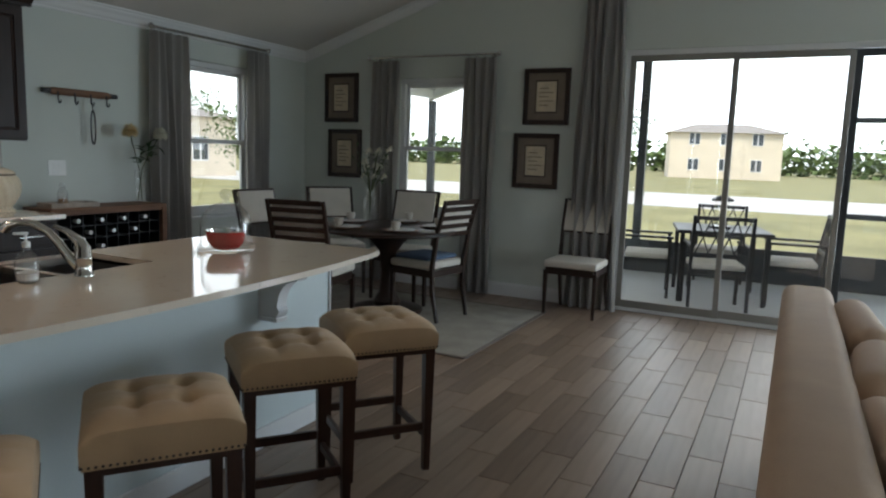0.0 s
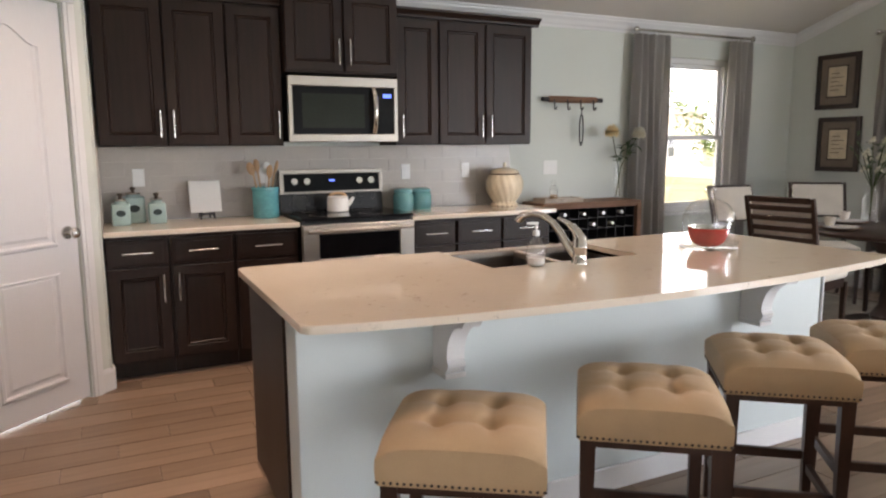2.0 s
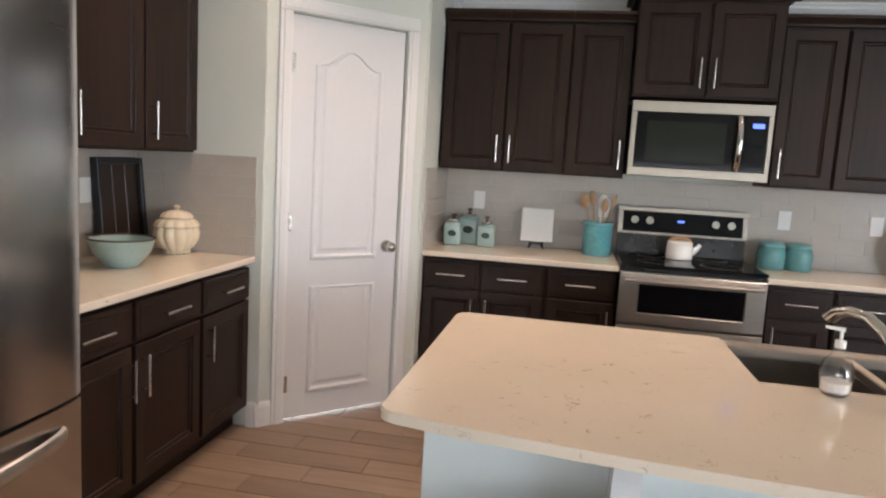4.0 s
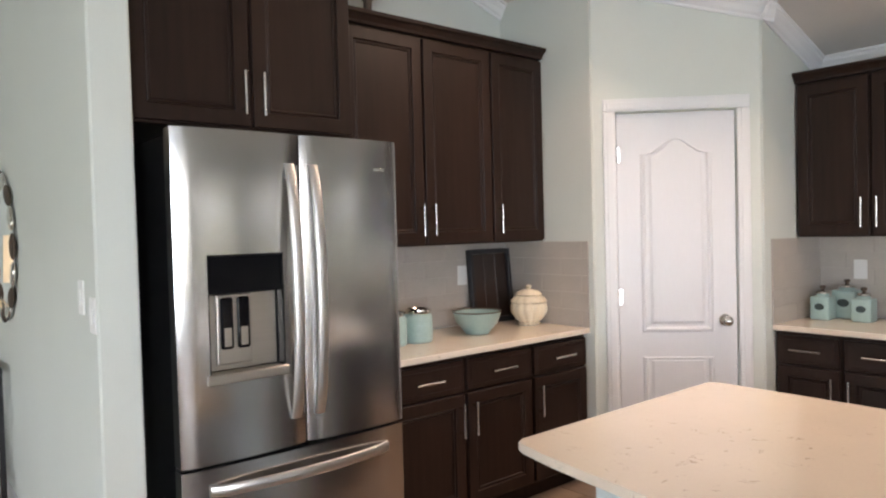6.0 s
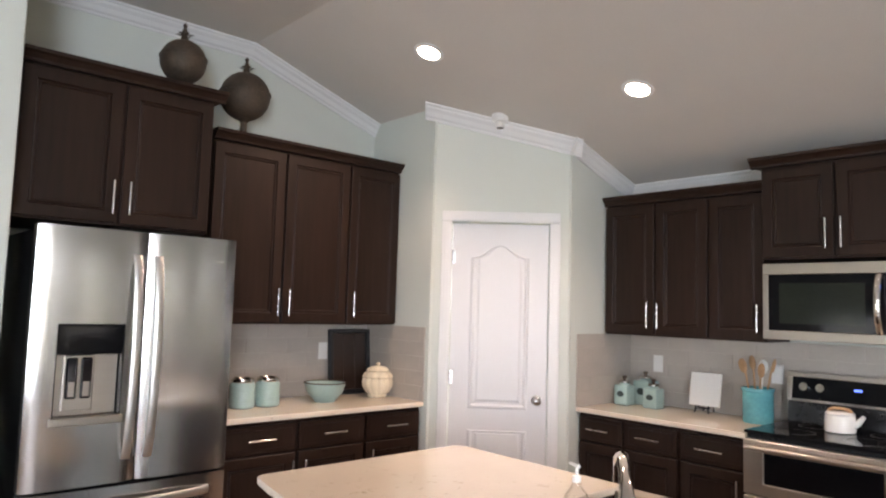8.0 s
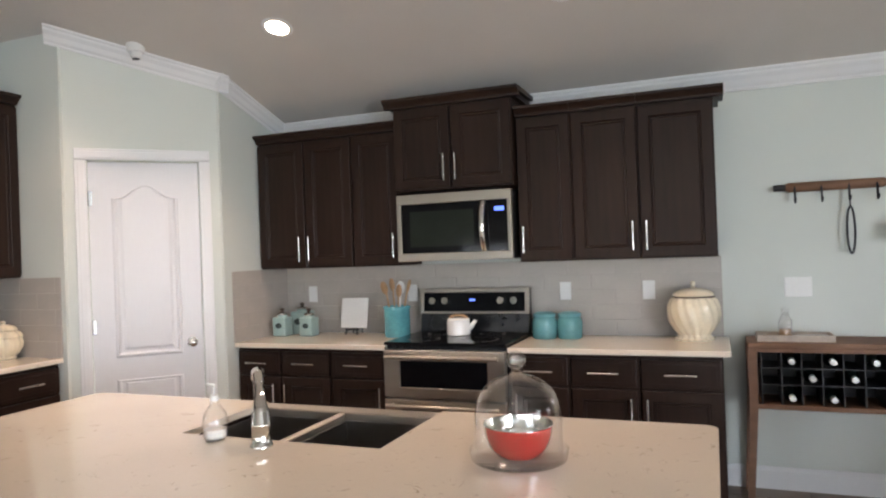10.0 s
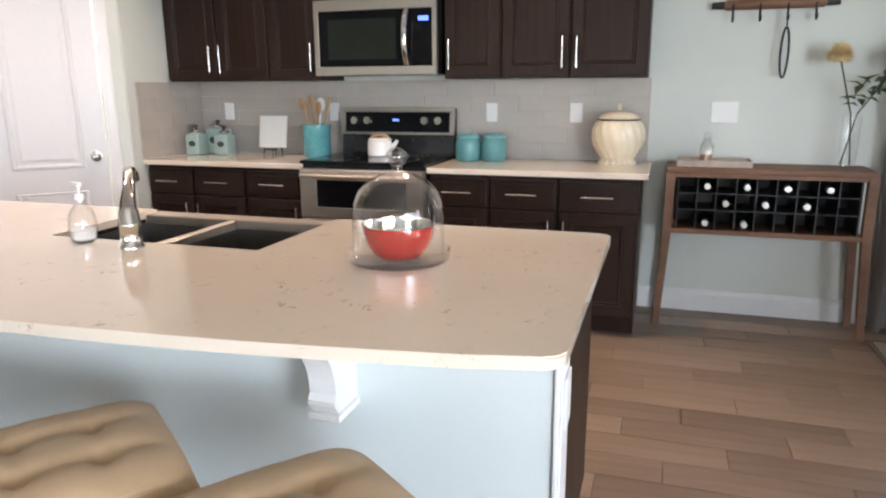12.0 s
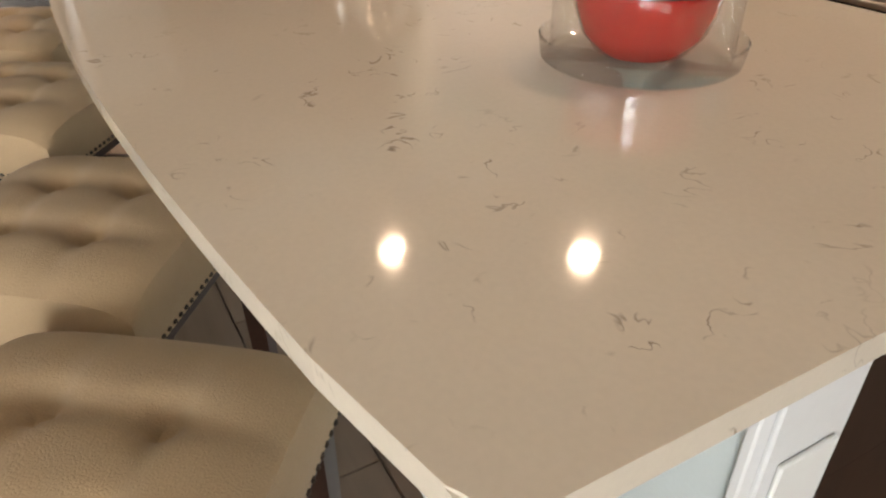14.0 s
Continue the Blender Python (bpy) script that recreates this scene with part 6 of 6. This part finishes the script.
pc0 = patio_chair(pose(5.72, -4.36, -0.03, 0, 0, -75))
for x, y, a in ((6.15, -3.62, 190), (6.45, -5.03, 5), (7.05, -4.25, 90)):
    copy_thing(pc0, pose(x, y, -0.03, 0, 0, a))
pt = thing("patio_table", "square dark metal patio table on the lanai", "table", pose(6.35, -4.33, -0.03, 0, 0, 12))
part("tabletop", box(bmesh.new(), -0.45, 0.45, -0.45, 0.45, 0.70, 0.735, 0.006), BLACKM, pt)
for sx in (-1, 1):
    for sy in (-1, 1):
        part("leg", box(bmesh.new(), sx * 0.40 - 0.02, sx * 0.40 + 0.02, sy * 0.40 - 0.02, sy * 0.40 + 0.02, 0, 0.699), BLACKM, pt)
ln = thing("lantern", "dark metal lantern with glass sides on patio table", "lantern", pose(6.35, -4.33, 0.7055))
part("base", box(bmesh.new(), -0.10, 0.10, -0.10, 0.10, 0, 0.02), BLACKM, ln)
part("glass", lathe(bmesh.new(), [(0.0, 0.021), (0.075, 0.021), (0.075, 0.28), (0.0, 0.28)], 20), GLASS, ln, smooth=True)
part("roof", lathe(bmesh.new(), [(0.11, 0.281), (0.11, 0.30), (0.04, 0.34), (0.0, 0.345)], 20), BLACKM, ln)

# bright hazy sky all round, far off
bm = bmesh.new()
bmesh.ops.create_cone(bm, cap_ends=False, segments=96, radius1=480, radius2=480, depth=330, matrix=Matrix.Translation((0, 0, 164)))
whole(part("backdrop", bm, SKYM), "bright white hazy sky in the distance", "sky", kind="structure")

# ground to the horizon, road, the house over the road and the trees
bm = bmesh.new()
box(bm, -400, 2500, -1500, 1500, -0.9, -0.31)
whole(part("ground", bm, GRASS), "sunlit dry green lawn running to the horizon", "ground", kind="structure")
whole(part("road", box(bmesh.new(), 26, 38, -300, 300, -0.305, -0.285), ROADM), "pale sunlit street beyond the lawn", "road", kind="structure")


def house(m, w, d, h, label, storeys=2):
    ob = thing("house", label, "house", m)
    part("wall", box(bmesh.new(), -w / 2, w / 2, -d / 2, d / 2, 0, h), STUCCO, ob)
    bm = bmesh.new()
    e = 0.5
    v = [bm.verts.new(p) for p in ((-w / 2 - e, -d / 2 - e, h), (w / 2 + e, -d / 2 - e, h), (w / 2 + e, d / 2 + e, h), (-w / 2 - e, d / 2 + e, h), (-w / 4, 0, h + 1.2), (w / 4, 0, h + 1.2))]
    for f in ((0, 1, 5, 4), (1, 2, 5), (2, 3, 4, 5), (3, 0, 4), (3, 2, 1, 0)):
        bm.faces.new([v[k] for k in f])
    part("roof", bm, ROOFM, ob)
    for s in range(storeys):
        for k in range(3):
            x, z = (k - 1) * w * 0.28, 0.9 + s * 2.9
            wi = part("window", box(bmesh.new(), x - 0.6, x + 0.6, -d / 2 - 0.06, -d / 2 - 0.001, z, z + 1.4), TRIM, ob)
            for sx in (-1, 1):
                part("pane", box(bmesh.new(), x + sx * 0.3 - 0.24, x + sx * 0.3 + 0.24, -d / 2 - 0.075, -d / 2 - 0.061, z + 0.08, z + 1.32), FARW, wi)
    return ob


house(pose(88, 3.5, -0.31, 0, 0, -78), 12, 9, 5.2, "two-storey tan stucco house across the street")
house(pose(95, -22, -0.31, 0, 0, -90), 14, 9, 3.2, "low tan house far down the street", 1)
house(pose(24, 30, -0.31, 0, 0, 0), 13, 9, 3.4, "single-storey tan house behind the kitchen lawn", 1)


def tree(x, y, h, r, seed):
    ob = thing("tree", "leafy green tree with a slender brown trunk", "tree", pose(x, y, -0.31), "trees")
    rn = random.Random(seed)
    tr = tube(bmesh.new(), [(0, 0, 0), (0.06, 0.02, h * 0.3), (0.02, 0.05, h * 0.6), (0.0, 0.0, h * 0.85)], [0.022 * h, 0.018 * h, 0.012 * h, 0.004 * h], 8)
    cr = bmesh.new()
    for k in range(9):
        a, z = rn.uniform(0, 6.28), h * rn.uniform(0.35, 0.7)
        tip = Vector((r * 0.8 * math.cos(a), r * 0.8 * math.sin(a), z + h * 0.18))
        tube(tr, [(0.03, 0.03, z), tuple(tip * 0.5 + Vector((0, 0, z * 0.5 + 0.02 * h))), tuple(tip)], [0.008 * h, 0.005 * h, 0.002 * h], 5)
        for _ in range(240):
            q = tip + Vector((rn.gauss(0, 0.3 * r), rn.gauss(0, 0.3 * r), rn.gauss(0, 0.24 * r)))
            leaf(cr, q, (rn.uniform(-1, 1), rn.uniform(-1, 1), rn.uniform(-0.8, 0.4)), 0.06 * r + 0.05, 0.045 * r + 0.03)
    part("trunk", tr, BARK, ob)
    part("crown", cr, CROWN, ob)


for k, (x, y, h, r) in enumerate(((30, 7.0, 5.0, 1.9), (13.5, 8.5, 3.0, 1.2), (22, 26, 5.0, 2.0), (34, 34, 6.5, 2.6), (44, 5.5, 6, 2.2))):
    tree(x, y, h, r, k)
bm = bmesh.new()
rn = random.Random(9)
for k in range(60):
    x, y = 130 + rn.uniform(-6, 6), -70 + k * 3.2
    for _ in range(130):
        leaf(bm, (x + rn.gauss(0, 1.6), y + rn.gauss(0, 1.8), -0.3 + abs(rn.gauss(2.0, 1.5))), (rn.uniform(-1, 1), rn.uniform(-1, 1), rn.uniform(-0.5, 1)), 1.6, 1.2)
far = part("far_woods", bm, CROWN)
whole(far, "distant dark green tree line on the horizon", "trees", kind="stuff")

# ---------- pieces of walls and floor ----------


def bevelled_piece(w, h, t, b):
    """A thin piece with chamfered edges, lying in local x and y, its face at z = t."""
    v = [(-w / 2, -h / 2, 0), (w / 2, -h / 2, 0), (w / 2, h / 2, 0), (-w / 2, h / 2, 0), (-w / 2 + b, -h / 2 + b, t), (w / 2 - b, -h / 2 + b, t), (w / 2 - b, h / 2 - b, t), (-w / 2 + b, h / 2 - b, t)]
    f = [(4, 5, 6, 7), (0, 1, 5, 4), (1, 2, 6, 5), (2, 3, 7, 6), (3, 0, 4, 7)]
    return v, f


PIECES = {}


def piece(name, w, h, t, b, material, m, parent):
    key = (name, round(w, 3), round(h, 3))
    if key not in PIECES:
        me = bpy.data.meshes.new(name)
        v, f = bevelled_piece(w, h, t, b)
        me.from_pydata(v, [], f)
        me.materials.append(material)
        PIECES[key] = me
    ob = new(name, PIECES[key])
    ob.parent = parent
    ob.matrix_basis = m
    return ob


def splash(m, length, height, label):
    """Backsplash of long tiles in running bond; local x along the wall, z up, -y into the room."""
    back = whole(part("backsplash", box(bmesh.new(), 0, length, -0.004, -0.0005, 0, height, m=m), TGROUT), label, "backsplash", kind="structure")
    tw, th, gap = 0.305, (height / 5), 0.001
    for r in range(5):
        x = -(tw / 2) * (r % 2)
        while x < length - 0.01:
            a, b = max(0, x), min(length, x + tw)
            if b - a > 0.02:
                piece("tile", b - a - gap, th - gap, 0.0045, 0.0005, TILE, m @ pose((a + b) / 2, -0.004, (r + 0.5) * th, 90, 0, 0), back)
            x += tw


splash(pose(-1.515, 0, TOP + 0.001), 1.515 + 1.545, 1.37 - TOP - 0.003, "greige glazed tile backsplash behind the range")
splash(pose(-1.515, -0.645, TOP + 0.001, 0, 0, 90), 0.635, 1.37 - TOP - 0.003, "greige glazed tile backsplash on the pantry side")
splash(pose(FRIDGE_X, -2.80, TOP + 0.001, 0, 0, 90), 1.41, 1.383 - TOP - 0.003, "greige glazed tile backsplash beside the fridge")
splash(pose(FRIDGE_X + 0.012, -1.38, TOP + 0.001), 0.655, 1.383 - TOP - 0.003, "greige glazed tile backsplash on the pantry end wall")

# floor planks: those nearest the walk as pieces, the others joined
PW, PL, GAP = 0.155, 0.61, 0.0028
verts, faces, count = [], [], 0
row = 0
y = -0.01
while y > SOUTH_Y:
    x = WEST_X - PL * ((row * 0.37) % 1)
    while x < DINE_X:
        a, b = max(WEST_X, x), min(DINE_X, x + PL)
        if b - a > 0.03:
            cx, cy = (a + b) / 2, y - PW / 2
            hidden = cx < -2.9 and cy > -3.8
            under_rug = 2.75 < a and b < 4.4 and -3.0 < cy < -0.4
            if not hidden and not under_rug:
                near = (0.9 < cx < 4.9 and -4.95 < cy < -3.1) or (-1.5 < cx < -0.9 and -3.2 < cy < -0.65) or (1.4 < cx < 2.8 and -3.1 < cy < -0.3)
                if near and count < 300:
                    piece("plank", b - a - GAP, PW - GAP, 0.006, 0.0015, PLANK, pose(cx, cy, -0.006), floor)
                    count += 1
                else:
                    v, f = bevelled_piece(b - a - GAP, PW - GAP, 0.006, 0.0015)
                    n = len(verts)
                    verts += [(p[0] + cx, p[1] + cy, p[2] - 0.006) for p in v]
                    faces += [tuple(k + n for k in q) for q in f]
        x += PL
    y -= PW
    row += 1
me = bpy.data.meshes.new("planks")
me.from_pydata(verts, [], faces)
me.materials.append(PLANK)
rest = new("planks", me)
rest.parent = floor
rest["kind"] = "stuff"
